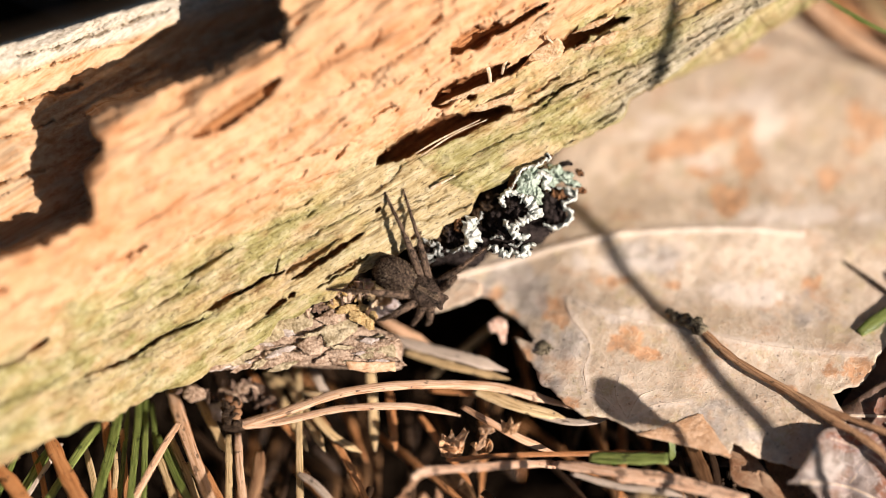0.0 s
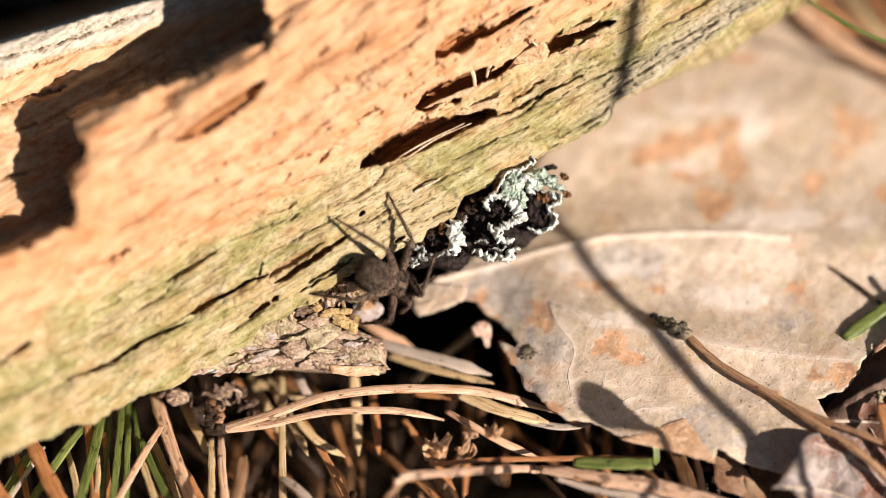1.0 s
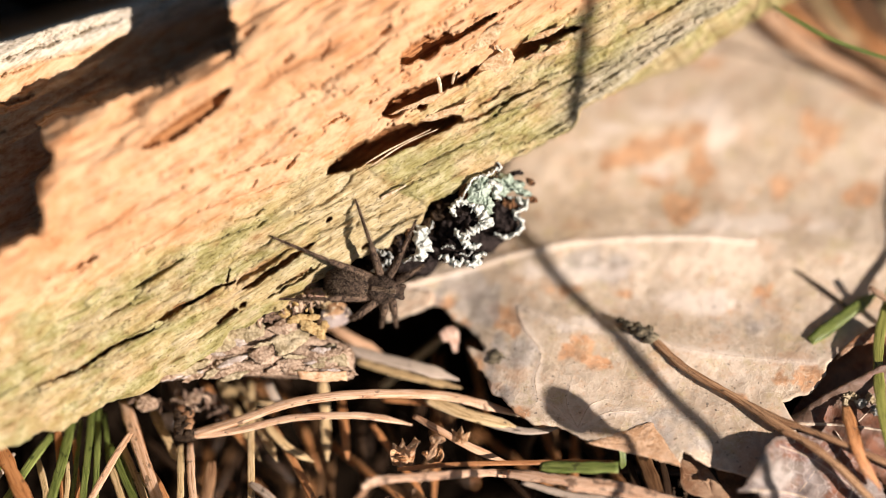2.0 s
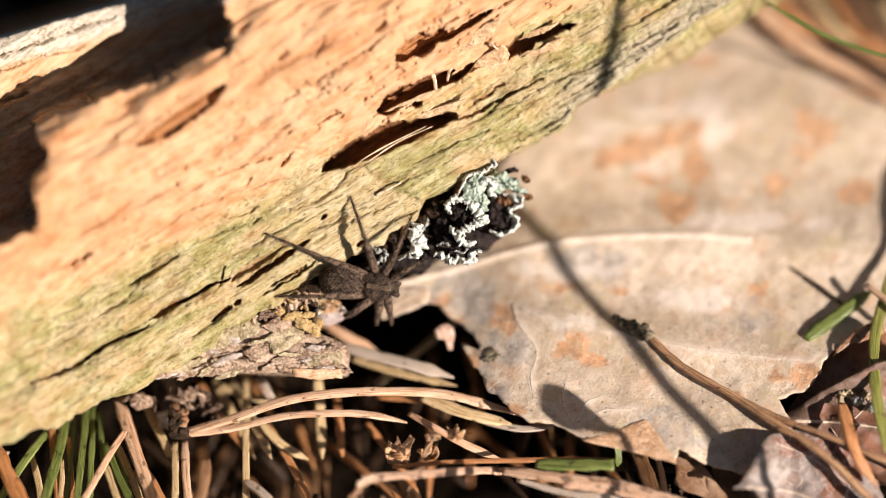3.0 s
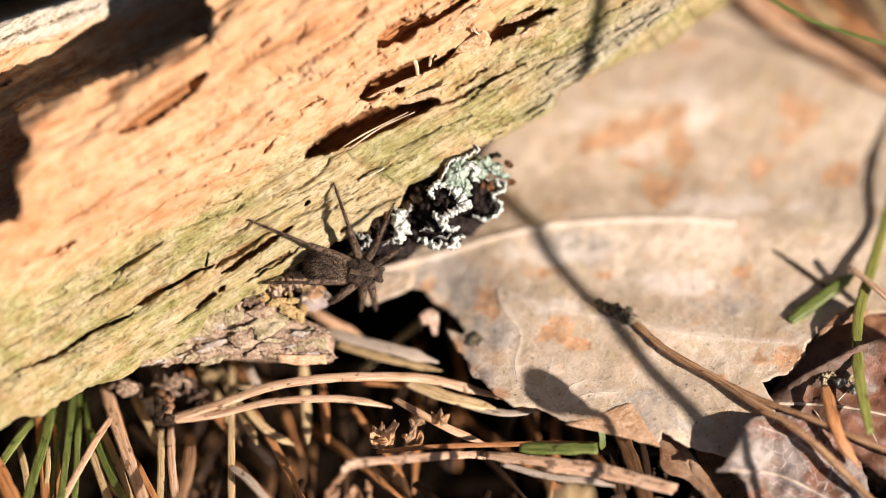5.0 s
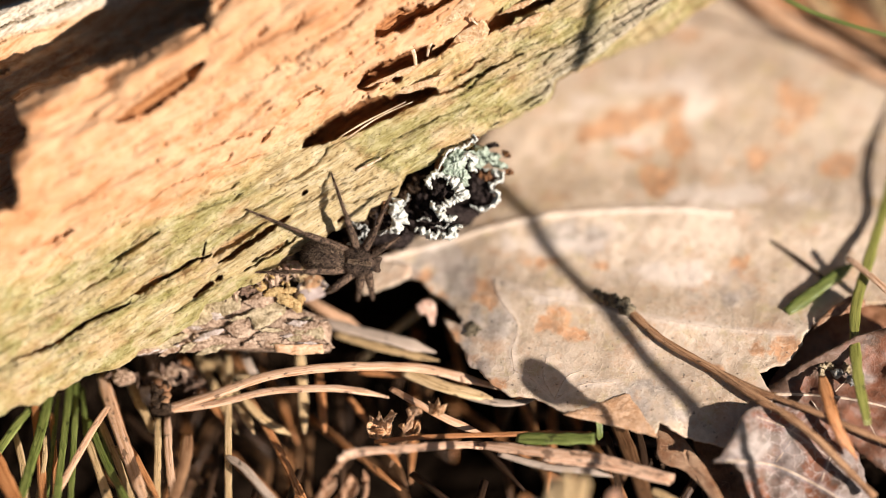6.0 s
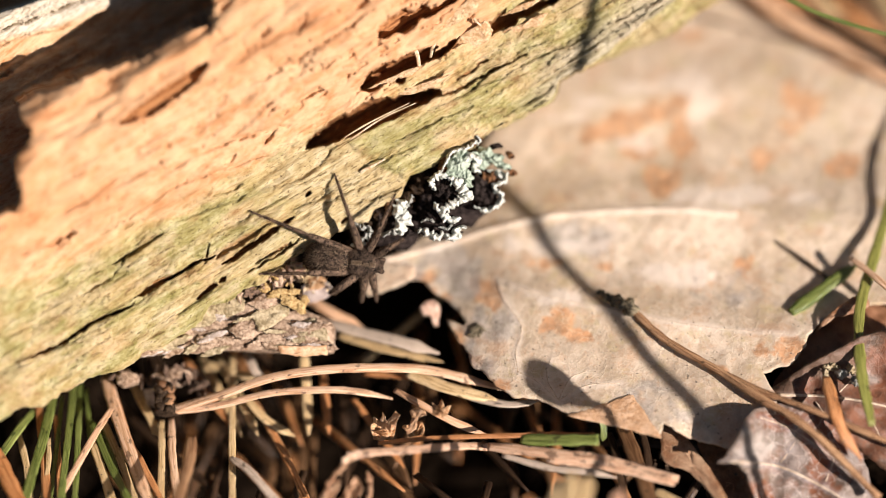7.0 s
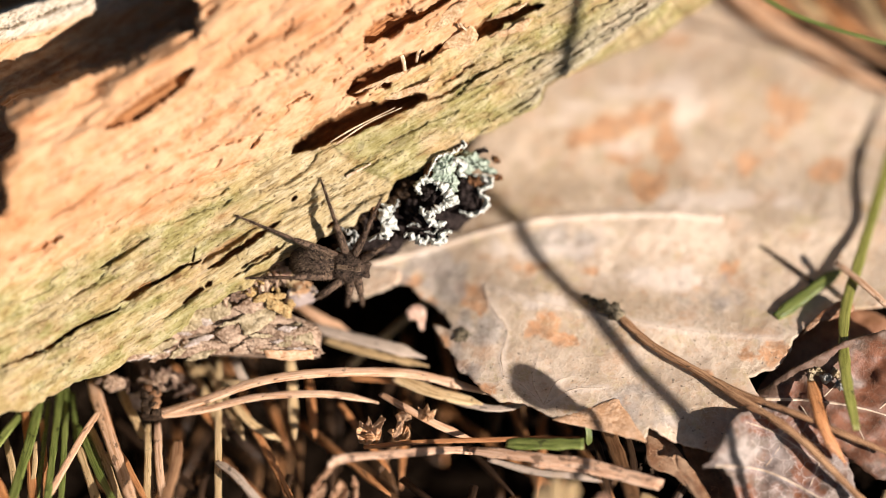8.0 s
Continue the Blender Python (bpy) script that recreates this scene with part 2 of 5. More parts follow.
LICHEN_BROWN = plain_material("lichen_brown", (0.06, 0.022, 0.008), (0.26, 0.12, 0.045), 900, 0.7, 0.0003)
LICHEN_GREY = plain_material("lichen_grey", (0.16, 0.16, 0.14), (0.42, 0.42, 0.37), 900, 0.8, 0.0003)
LICHEN_UNDER = plain_material("lichen_dark_underside", (0.004, 0.003, 0.003), (0.058, 0.043, 0.037), 900, 0.9, 0.0004, 0.04)
SCRAP = plain_material("scrap_pinkish", (0.42, 0.24, 0.16), (0.66, 0.46, 0.34), 500, 0.7)
PALE_SCRAP = plain_material("scrap_pale", (0.32, 0.25, 0.20), (0.56, 0.47, 0.40), 500, 0.6)
DIM_PINK = plain_material("scrap_dim_pink", (0.42, 0.32, 0.27), (0.62, 0.52, 0.46), 500, 0.7)
DIM = plain_material("scrap_dim", (0.06, 0.036, 0.022), (0.19, 0.12, 0.08), 500, 0.8)
SCRAP_RUST = leaf_material("leaf_tip_rusty", (0.27, 0.125, 0.06), (0.50, 0.33, 0.20), (0.25, 0.09, 0.035))
CHAFF = plain_material("scrap_rusty", (0.36, 0.165, 0.065), (0.68, 0.43, 0.23), 600, 0.6)
SPIDER = plain_material("spider_cuticle", (0.004, 0.0028, 0.002), (0.115, 0.075, 0.05), 700, 0.8, 0.00012, 0.15)
SPIDER_LEG = plain_material("spider_leg", (0.006, 0.0035, 0.0025), (0.185, 0.122, 0.08), 1300, 0.85, 0.0001, 0.12)
SPIDER_PALE = plain_material("spider_hair_pale", (0.20, 0.125, 0.07), (0.38, 0.28, 0.18), 900, 0.6, 0.0001)
SPIDER_EYE = plain_material("spider_eye", (0.004, 0.004, 0.004), (0.008, 0.008, 0.008), 900, 0.15, 0.0, 0.6)


# ---- mesh helpers ----
def finish(name, bm, mat, parent=None, label="", smooth=True):
    mesh = bpy.data.meshes.new(name)
    for f in bm.faces:
        f.smooth = smooth
    bm.to_mesh(mesh)
    bm.free()
    for one in mat if isinstance(mat, (list, tuple)) else (mat,):
        mesh.materials.append(one)
    ob = new(name, mesh)
    if parent:
        ob.parent = parent
    return tagged(ob, label)


part = finish


def vnoise(x, y, seed=0):
    """Smooth value noise in -1..1 on arrays."""
    xi, yi = np.floor(x).astype(np.int64), np.floor(y).astype(np.int64)
    fx, fy = x - xi, y - yi
    fx, fy = fx * fx * (3 - 2 * fx), fy * fy * (3 - 2 * fy)

    def corner(i, j):
        n = (i * 374761393 + j * 668265263 + seed * 974634777) & 0x7FFFFFFF
        n = ((n ^ (n >> 13)) * 1274126177) & 0x7FFFFFFF
        return ((n ^ (n >> 16)) & 0xFFFF) / 32767.5 - 1

    a, b = corner(xi, yi), corner(xi + 1, yi)
    c, d = corner(xi, yi + 1), corner(xi + 1, yi + 1)
    return (a + (b - a) * fx) * (1 - fy) + (c + (d - c) * fx) * fy


def fbm(x, y, octaves=4, seed=0, gain=0.5):
    total, amp = 0.0, 1.0
    for k in range(octaves):
        total = total + amp * vnoise(x * 2 ** k, y * 2 ** k, seed + k)
        amp *= gain
    return total


def smooth_step(x, lo, hi):
    k = np.clip((x - lo) / (hi - lo), 0, 1)
    return k * k * (3 - 2 * k)


def spline(points, count):
    """Catmull-Rom through the points."""
    p = [Vector(q) for q in points]
    p = [2 * p[0] - p[1], *p, 2 * p[-1] - p[-2]]
    out, spans = [], len(p) - 3
    for k in range(count):
        u = k / (count - 1) * spans
        i = min(int(u), spans - 1)
        f = u - i
        a, b, c, d = p[i:i + 4]
        out.append(0.5 * (2 * b + (c - a) * f + (2 * a - 5 * b + 4 * c - d) * f * f + (3 * b - a - 3 * c + d) * f ** 3))
    return out


def tube(bm, pts, radii, sides=8, flat=1.0, up=Vector((0, 0, 1)), groove=0.0, wobble=0.0):
    rings, n = [], len(pts)
    lay = bm.verts.layers.float
    along, around = (lay.get(k) or lay.new(k) for k in ("along", "around"))
    far = random.Random(round(pts[0].x * 1e6)).random() * 90
    for i, q in enumerate(pts):
        far += (q - pts[i - 1]).length * 1000 if i else 0
        way = (pts[min(i + 1, n - 1)] - pts[max(i - 1, 0)]).normalized()
        side = way.cross(up)
        side = side.normalized() if side.length > 1e-6 else Vector((1, 0, 0))
        over = side.cross(way)
        r = radii[i] * (1 + wobble * noise.noise(q * 900))
        ring = []
        for k in range(sides):
            w = 2 * math.pi * k / sides
            s, c = math.cos(w), math.sin(w)
            dent = 1 - groove * max(0, c) ** 6
            v = bm.verts.new(q + side * (r * s) + over * (r * c * flat * dent))
            v[along], v[around] = far, s + (0.15 if c < 0 else 0)
            ring.append(v)
        rings.append(ring)
    for a, b in zip(rings, rings[1:]):
        for k in range(sides):
            bm.faces.new((a[k], a[(k + 1) % sides], b[(k + 1) % sides], b[k]))
    bm.faces.new(rings[0][::-1])
    bm.faces.new(rings[-1])


def blob(bm, centre, size, axes=None, detail=3, rough=0.0, freq=900, index=0):
    made = bmesh.ops.create_icosphere(bm, subdivisions=detail, radius=1)["verts"]
    for v in made:
        k = 1 + rough * noise.noise(v.co * 1.7 + Vector((centre[0] * freq, centre[1] * freq, centre[2] * freq)))
        q = Vector((v.co.x * size[0], v.co.y * size[1], v.co.z * size[2])) * k
        v.co = Vector(centre) + (axes @ q if axes else q)
    for f in {f for v in made for f in v.link_faces}:
        f.material_index = index


# ---- ground ----
def build_ground():
    n, half = 120, 1.0
    g = np.linspace(-1, 1, n)
    g = np.sign(g) * np.abs(g) ** 2.6 * half
    X, Y = np.meshgrid(g, g, indexing="ij")
    reach = smooth_step(np.hypot(X, Y), 0.05, 0.9)
    Z = 0.0022 * fbm(X * 160, Y * 160, 4, 5) * (1 - reach) + 0.03 * reach * fbm(X * 4, Y * 4, 3, 9)
    dip = on(760, 830, -14)
    Z = Z - 0.024 * np.exp(-(((X - dip.x) / 0.028) ** 2 + ((Y - dip.y) / 0.016) ** 2))
    X, Y = X * (1 + 40 * reach ** 3), Y * (1 + 40 * reach ** 3)
    bm = bmesh.new()
    vs = [[bm.verts.new((X[i, j], Y[i, j], Z[i, j])) for j in range(n)] for i in range(n)]
    for i in range(n - 1):
        for j in range(n - 1):
            bm.faces.new((vs[i][j], vs[i + 1][j], vs[i + 1][j + 1], vs[i][j + 1]))
    tagged(finish("ground", bm, SHADED_SOIL), "forest soil coloured near black as shade under needle litter", "ground", kind="structure")


build_ground()

# ---- the log ----
# s runs along the log, t across it from its lower rim, both in 0.05 mm steps.
AX, AY = 0.8661, -0.4999


def log_ab(s, t):
    return AX * s + AY * t, 800 + AY * s - AX * t


RIM = ([-400, -12, 206, 335, 470, 518, 545, 582, 640, 709, 781, 893, 935, 965, 1131, 1252, 1379, 1581, 2100],
       [-10, -21, -44, -60, -66, -64, -42, -55, -58, -50, -50, -56, -54, -28, -40, -30, -11, 0, 10])
CREST = ([-400, 170, 341, 356, 372, 418, 434, 579, 691, 772, 795, 815, 832, 900, 1100, 2100],
         [330, 298, 272, 292, 338, 356, 432, 405, 398, 400, 380, 402, 470, 560, 640, 680])
# dark hollows along the grain: both ends (a, b), half widths towards the crest and towards the rim, depth in mm, raggedness
HOLLOWS = [(668, 290, 892, 196, 30, 13, 4.6, 0.22), (764, 186, 895, 116, 18, 19, 3.6, 0.32), (880, 138, 990, 74, 6, 7, 2.6, 0.5), (975, 92, 1050, 50, 13, 13, 3.0, 0.5), (1036, 60, 1114, 32, 8, 8, 2.6, 0.5),
           (798, 96, 890, 46, 22, 12, 2.4, 0.32), (875, 62, 968, 6, 5, 6, 2.2, 0.4), (338, 244, 496, 138, 9, 22, 1.5, 0.18),
           (505, 486, 600, 424, 9, 5, 0.8, 0.45), (518, 494, 646, 410, 4, 7, 1.5, 0.5), (575, 494, 640, 456, 3, 3, 0.9, 0.4), (365, 550, 425, 514, 6, 7, 1.0, 0.5),
           (470, 556, 522, 518, 4, 5, 1.2, 0.9), (52, 622, 88, 598, 7, 5, 1.2, 0.4), (196, 466, 262, 434, 4, 4, 0.8, 0.5),
           (325, 492, 412, 440, 3, 4, 0.7, 0.6), (486, 494, 494, 456, 3, 3, 1.0, 0.5), (664, 375, 673, 368, 4, 5, 1.8, 0.4), (726, 424, 744, 412, 4, 3, 1.2, 0.4),
           (860, 212, 905, 190, 9, 8, 1.8, 0.6), (590, 92, 612, 80, 5, 4, 0.6, 0.6), (520, 44, 542, 28, 7, 5, 0.6, 0.6), (656, 92, 676, 50, 4, 4, 0.4, 0.6),
           (668, 202, 700, 186, 5, 5, 0.7, 0.7), (594, 282, 612, 260, 4, 4, 0.7, 0.6), (690, 156, 724, 134, 3, 3, 0.6, 0.6), (-8, 522, 14, 508, 6, 5, 1.0, 0.4),
           (520, 318, 545, 300, 3, 4, 0.5, 0.6), (760, 45, 782, 25, 6, 5, 0.6, 0.6), (500, 374, 560, 350, 3, 4, 0.6, 0.6)]
# cracks along the grain: both ends (a, b), depth, width
CRACKS = [(170, 660, 360, 562, 1.3, 1.0), (410, 524, 505, 478, 1.5, 1.1), (-10, 660, 60, 615, 0.9, 0.9), (0, 770, 70, 735, 0.4, 0.6), (560, 512, 655, 452, 0.9, 0.8),
          (690, 470, 760, 420, 0.6, 0.7), (900, 205, 1060, 130, 1.0, 1.0), (960, 190, 1180, 90, 0.5, 0.6), (1000, 240, 1130, 175, 0.4, 0.5), (1100, 130, 1290, 30, 0.4, 0.5), (1180, 110, 1340, 20, 0.35, 0.45),
          (640, 170, 730, 125, 0.6, 0.9), (700, 100, 800, 40, 0.6, 0.9), (480, 300, 640, 245, 0.5, 0.9), (420, 360, 600, 300, 0.5, 0.8), (300, 440, 460, 345, 0.4, 0.8), (60, 560, 240, 480, 0.4, 0.8),
          (930, 170, 990, 136, 1.0, 1.0), (820, 280, 960, 215, 0.5, 0.8), (760, 330, 860, 292, 0.4, 0.7), (640, 400, 760, 350, 0.4, 0.6), (690, 392, 800, 345, 0.4, 0.6), (620, 370, 700, 330, 0.4, 0.6),
          (730, 400, 840, 358, 0.5, 0.7), (540, 420, 640, 372, 0.4, 0.6), (460, 410, 560, 372, 0.5, 0.8), (120, 690, 300, 610, 0.3, 0.6), (-20, 150, 250, 62, 1.0, 1.0), (-20, 196, 150, 150, 0.9, 1.0),
          (30, 100, 300, 16, 1.2, 1.1), (-20, 330, 80, 300, 0.8, 1.0), (-20, 250, 100, 215, 0.8, 1.0), (560, 180, 640, 150, 0.4, 0.8), (20, 470, 150, 420, 0.4, 0.8)]


def st(a, b):
    return AX * a + AY * (b - 800), AY * a - AX * (b - 800)


FLAP_S, FLAP_T = [820, 845, 870, 900, 928, 950, 975], [110, 98, 76, 56, 8, -24, -110]


def log_height(s, t):
    rim = np.interp(s, *RIM) + 7 * fbm(s / 40, s * 0 + 3, 4, 31)
    base = 6.2 - 0.0048 * s + 5.0 * smooth_step(450 - s, 0, 560)
    rise = np.interp(t, [-80, -30, 20, 60, 108, 140, 172, 250, 321, 428, 700, 900], [-1.6, -0.6, 0, 0.2, 0.5, 1.4, 3.0, 5.3, 6.7, 7.2, 8.0, 8.0])
    crest = np.interp(s + 9 * fbm(t / 24, s / 200, 4, 13), *CREST) + 9 * fbm(s / 36, t / 50, 5, 11)
    lip = np.clip((crest - t) / 28, 0, 1)
    top = base + rise - 0.7 * (1 - lip) ** 2
    floor = np.clip(3.6 - 0.024 * (s - 352), -5.5, 5.0) + 0.35 * fbm(s / 300, t / 26, 3, 17)
    strip = np.floor((t + 5 * fbm(s / 200, t / 60, 2, 19)) / 17)
    floor = floor + 0.35 * vnoise(strip * 5.3 + 0.5, s / 260 + strip * 7.7, 21)
    back = 619 - 0.2415 * (s - 357)
    floor = floor + 1.8 * smooth_step(t, back - 90, back - 20)
    z = np.where(t < crest, top, floor + (top - floor) * np.exp(-(t - crest) / 5.0))
    z = z - 70 * smooth_step(t, back + 2.5 * fbm(s / 50, t * 0, 3, 23), back + 50)
    soft = smooth_step(t + 20 * fbm(s / 90, t / 40, 3, 37), 100, 180)
    deck = soft * (t < crest)
    # lumps of crumbling heartwood, smooth and drawn out along the grain
    z = z + deck * (0.8 * fbm(s / 210, t / 62, 3, 53) + 0.42 * fbm(s / 90, t / 26, 4, 57) + 0.13 * fbm(s / 44, t / 9, 4, 59))
    ledge = np.exp(-(((t - 366) / 20) ** 2)) * smooth_step(s, 585, 625) * (1 - smooth_step(s, 740, 785))
    z = z + 1.1 * ledge * (t < crest)
    z = z + (1 - soft) * (0.30 * fbm(s / 170, t / 30, 4, 41) + 0.16 * fbm(s / 40, t / 22, 4, 47))
    # broken sheets of sapwood on the weathered rim: flat, with ragged step edges
    for wide, amp, seed in ((34.0, 0.42, 61), (13.0, 0.15, 65)):
        layer = np.floor((t + 0.9 * wide * fbm(s / (6 * wide), t / (2.5 * wide), 4, seed) + 2.2 * fbm(s / 8, t / 14, 3, seed)) / wide)
        bare_here = (s > 720) & (s < 950) & (t < 60)
        z = z + (1 - 0.85 * soft) * amp * (1 - 0.5 * bare_here) * vnoise(layer * 3.7 + 0.5, s / (5 * wide) + layer * 9.1, seed + 2)
    z = z + (1 - soft) * (0.07 * fbm(s / 7, t / 5, 3, 79) + 0.08 * fbm(s / 70, t / 4.5, 3, 81))
    # fibrous grey edge at the upper end
    frayed = smooth_step(s, 1150, 1300) * (1 - smooth_step(t - rim, 30, 60))
    z = z + frayed * (0.17 * fbm(s / 45, t / 3.4, 3, 91) + 0.15 * fbm(s / 7, t / 4, 2, 93))
    # the flap that lies over the bare wood
    flap = smooth_step(t + 8 * fbm(s / 30, t / 70, 4, 71), np.interp(s, FLAP_S, FLAP_T), np.interp(s, FLAP_S, FLAP_T) + 26)
    z = z + np.where((s > 820) & (s < 1320), 0.35 * flap * smooth_step(1320 - s, 0, 250) * (1 - smooth_step(t, 90, 125)), 0)
    cut = np.zeros_like(z)
    for i, (a0, b0, a1, b1, up, low, deep, rag) in enumerate(HOLLOWS):
        (s0, t0), (s1, t1) = st(a0, b0), st(a1, b1)
        k = np.clip((s - s0) / (s1 - s0), 0.0001, 0.9999)
        d = t - t0 - (t1 - t0) * k
        body = (4 * k * (1 - k)) ** 0.55 + 0.04
        past = np.maximum(0, np.maximum(s0 - s, s - s1)) / 6
        r = np.where(d > 0, d / (up * body), -d / (low * body)) + past + rag * fbm(s / 16, t / 9, 4, i + 300)
        cut = np.maximum(cut, deep * (1 - smooth_step(r, 0.78, 1.02)))
    for i, (a0, b0, a1, b1, deep, girth) in enumerate(CRACKS):
        (s0, t0), (s1, t1) = st(a0, b0), st(a1, b1)
        k = np.clip((s - s0) / (s1 - s0), 0, 1)
        line = t0 + (t1 - t0) * k + 4.0 * fbm(s / 70, s * 0, 2, i + 900) + 2.0 * fbm(s / 10, s * 0, 3, i + 700)
        wide = girth * (1.2 + 3.4 * np.abs(vnoise(s / 22, s * 0, i + 400))) * np.sqrt(np.clip(4 * k * (1 - k), 0, 1))
        cut = np.maximum(cut, deep * (1 - smooth_step(np.abs(t - line), wide * 0.5, wide + 1.0)) * (k > 0) * (k < 1))
    # small torn pits, thickest beside the large crevices
    torn = smooth_step(s, 640, 860) * smooth_step(t, 95, 130) * (1 - smooth_step(t, 230, 330))
    flecks = smooth_step(fbm(s / 26, t / 7, 4, 601) - 0.40 * (1 - torn), 0.46, 0.80) * deck
    cut = np.maximum(cut, 0.42 * flecks)
    return z - cut, rim, crest, cut, back


def build_log():
    S = np.arange(-260, 1880, 2.6)
    down = np.linspace(1, 0, 26)
    across = np.concatenate([np.arange(0, 260, 2.2), np.arange(260, 900, 3.6)])
    s = np.repeat(S[:, None], len(across), 1)
    rim0 = np.interp(S, *RIM) + 7 * fbm(S / 40, S * 0 + 3, 4, 31)
    t = rim0[:, None] + across[None, :]
    z, _, crest, cut, back = log_height(s, t)
    # the rim rolls over, then the belly goes down and in; at the upper end it bulges out first
    edge = np.clip(across / 9, 0, 1)[None, :]
    z = z - 0.6 * (1 - np.sqrt(np.clip(1 - (1 - edge) ** 2, 0, 1)))
    bulge = (20 * smooth_step(S, 1020, 1180) + 54 * smooth_step(S, 1300, 1500))[:, None] * np.sin(math.pi * np.clip(down / 0.55, 0, 1))[None, :]
    belly_t = rim0[:, None] + 210 * down[None, :] ** 1.3 - bulge + 2 * fbm(S[:, None] / 30 + 0 * down, down[None, :] * 30 + 0 * S[:, None], 3, 83) * (down > 0.02)
    belly_z = z[:, :1] - 24 * down[None, :] ** 0.8 + 0.4 * fbm(S[:, None] / 60 + 0 * down, down[None, :] * 14 + 0 * S[:, None], 3, 89) * (down > 0.02)
    ss = np.concatenate([np.repeat(S[:, None], 26, 1), s], 1)
    tt = np.concatenate([belly_t, t], 1)
    zz = np.concatenate([belly_z, z], 1)
    a, b = log_ab(ss, tt)
    k = 1 - zz / EYE_D
    loc = np.stack([(a - 784) / STEP * k, (441 - b) / STEP * k, zz], -1).reshape(-1, 3) / 1000
    # own axes: x along the grain
    turn = Matrix(((AX, -0.4999, 0), (0.4999, AX, 0), (0, 0, 1)))
    own = loc @ np.array(turn)
    n, m = ss.shape
    idx = np.arange(n * m).reshape(n, m)
    quads = np.stack([idx[:-1, :-1], idx[1:, :-1], idx[1:, 1:], idx[:-1, 1:]], -1).reshape(-1, 4)
    mesh = bpy.data.meshes.new("rotten_log")
    ends = [idx[0, ::-1].tolist(), idx[-1].tolist(), [*idx[:, 0].tolist(), *idx[::-1, -1].tolist()]]
    mesh.from_pydata(own.tolist(), [], quads.tolist() + ends)
    mesh.polygons.foreach_set("use_smooth", [True] * len(quads) + [False] * 3)
    mesh.materials.append(WOOD)
    wave = 30 * fbm(ss / 80, tt / 30, 4, 101)
    moss = 1 - smooth_step(tt + wave - 30 * (1 - smooth_step(ss, 480, 820)) + 25 * smooth_step(ss, 850, 950) * (1 - smooth_step(ss, 1150, 1250)), 95, 165)
    moss = moss * (0.75 + 0.25 * smooth_step(fbm(ss / 60, tt / 22, 4, 103), -0.5, 0.2))
    bare = smooth_step(ss + wave, 690, 770) * (1 - smooth_step(ss, 940, 985)) * (1 - smooth_step(tt, np.interp(ss, FLAP_S, FLAP_T), np.interp(ss, FLAP_S, FLAP_T) + 7))
    bare = np.maximum(bare, 0.9 * (1 - smooth_step(np.hypot((ss - 500) / 70, (tt + 16) / 14), 0.6, 1.1)))
    bare = np.maximum(bare, 0.8 * (1 - smooth_step(np.hypot((ss - 660) / 80, (tt + 8) / 26) + 0.3 * fbm(ss / 30, tt / 12, 3, 107), 0.6, 1.1)))
    far = np.concatenate([np.repeat(back[:, :1], 26, 1), back], 1)
    over = np.concatenate([np.repeat(crest[:, :1], 26, 1), crest], 1)
    plank = smooth_step(tt, over, over + 12) * (ss < 950)
    bleached = 0.95 * smooth_step(tt + 0.25 * wave, far - 62, far - 40) * (ss < 900) * (tt < far + 8)
    bleached = np.maximum(bleached, 0.62 * smooth_step(ss + wave, 1190, 1300) * (1 - smooth_step(tt - rim0[:, None] + 0.4 * wave, 26, 60)) * (np.arange(m) >= 27)[None, :])
    # brown deepens with the cut: shade painted into hollows and cracks
    shade_brown = np.concatenate([np.zeros((n, 26)), smooth_step(cut, 0.45, 1.2) * (t < 330)], 1)
    # the drop behind the back edge is painted in the same shade colour
    shade_brown = np.maximum(shade_brown, smooth_step(tt, far + 6, far + 12))
    for name, val in (("moss", moss), ("bare", bare), ("plank", plank), ("bleached", bleached), ("shade_brown", shade_brown)):
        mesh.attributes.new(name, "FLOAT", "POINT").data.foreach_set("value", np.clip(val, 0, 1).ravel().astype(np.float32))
    ob = new("rotten_log", mesh)
    ob.matrix_basis = Matrix.Translation(LIFT) @ (BANK @ turn).to_4x4()
    return tagged(ob, "rotten orange pine log with weathered green-tinged rim on needle litter", "log")


LOG = build_log()


def splinter(points, width):
    bm = bmesh.new()
    back = LOG.matrix_basis.inverted()
    way = [back @ q for q in spline([at(*p) for p in points], 14)]
    tube(bm, way, [width / 40000 * (1 - 0.75 * abs(i / 13 - 0.3)) for i in range(14)], 7, 0.5, wobble=0.5)
    part("splinter", bm, SPLINTER, LOG, "pale wood splinter")


for pts_, wide_ in (([(858, 108, 2.6), (866, 130, 2.4), (868, 156, 1.6)], 10), ([(902, 88, 2.8), (893, 112, 2.4), (888, 132, 1.6)], 9),
                    ([(966, 64, 3.0), (972, 70, 3.0), (978, 76, 2.6)], 6), ([(735, 272, 3.0), (780, 246, 3.0), (850, 212, 2.4)], 3.5),
                    ([(745, 276, 2.8), (800, 240, 2.8), (862, 212, 2.2)], 3), ([(762, 334, 1.9), (785, 322, 2.0), (806, 311, 2.1)], 8)):
    splinter(pts_, wide_)


# ---- dead leaves ----
def inside(poly, x, y):
    hit, n = np.zeros(x.shape, bool), len(poly)
    for i in range(n):
        (x0, y0), (x1, y1) = poly[i], poly[i - 1]
        hit ^= ((y0 > y) != (y1 > y)) & (x < (x1 - x0) * (y - y0) / (y1 - y0 + 1e-9) + x0)
    return hit


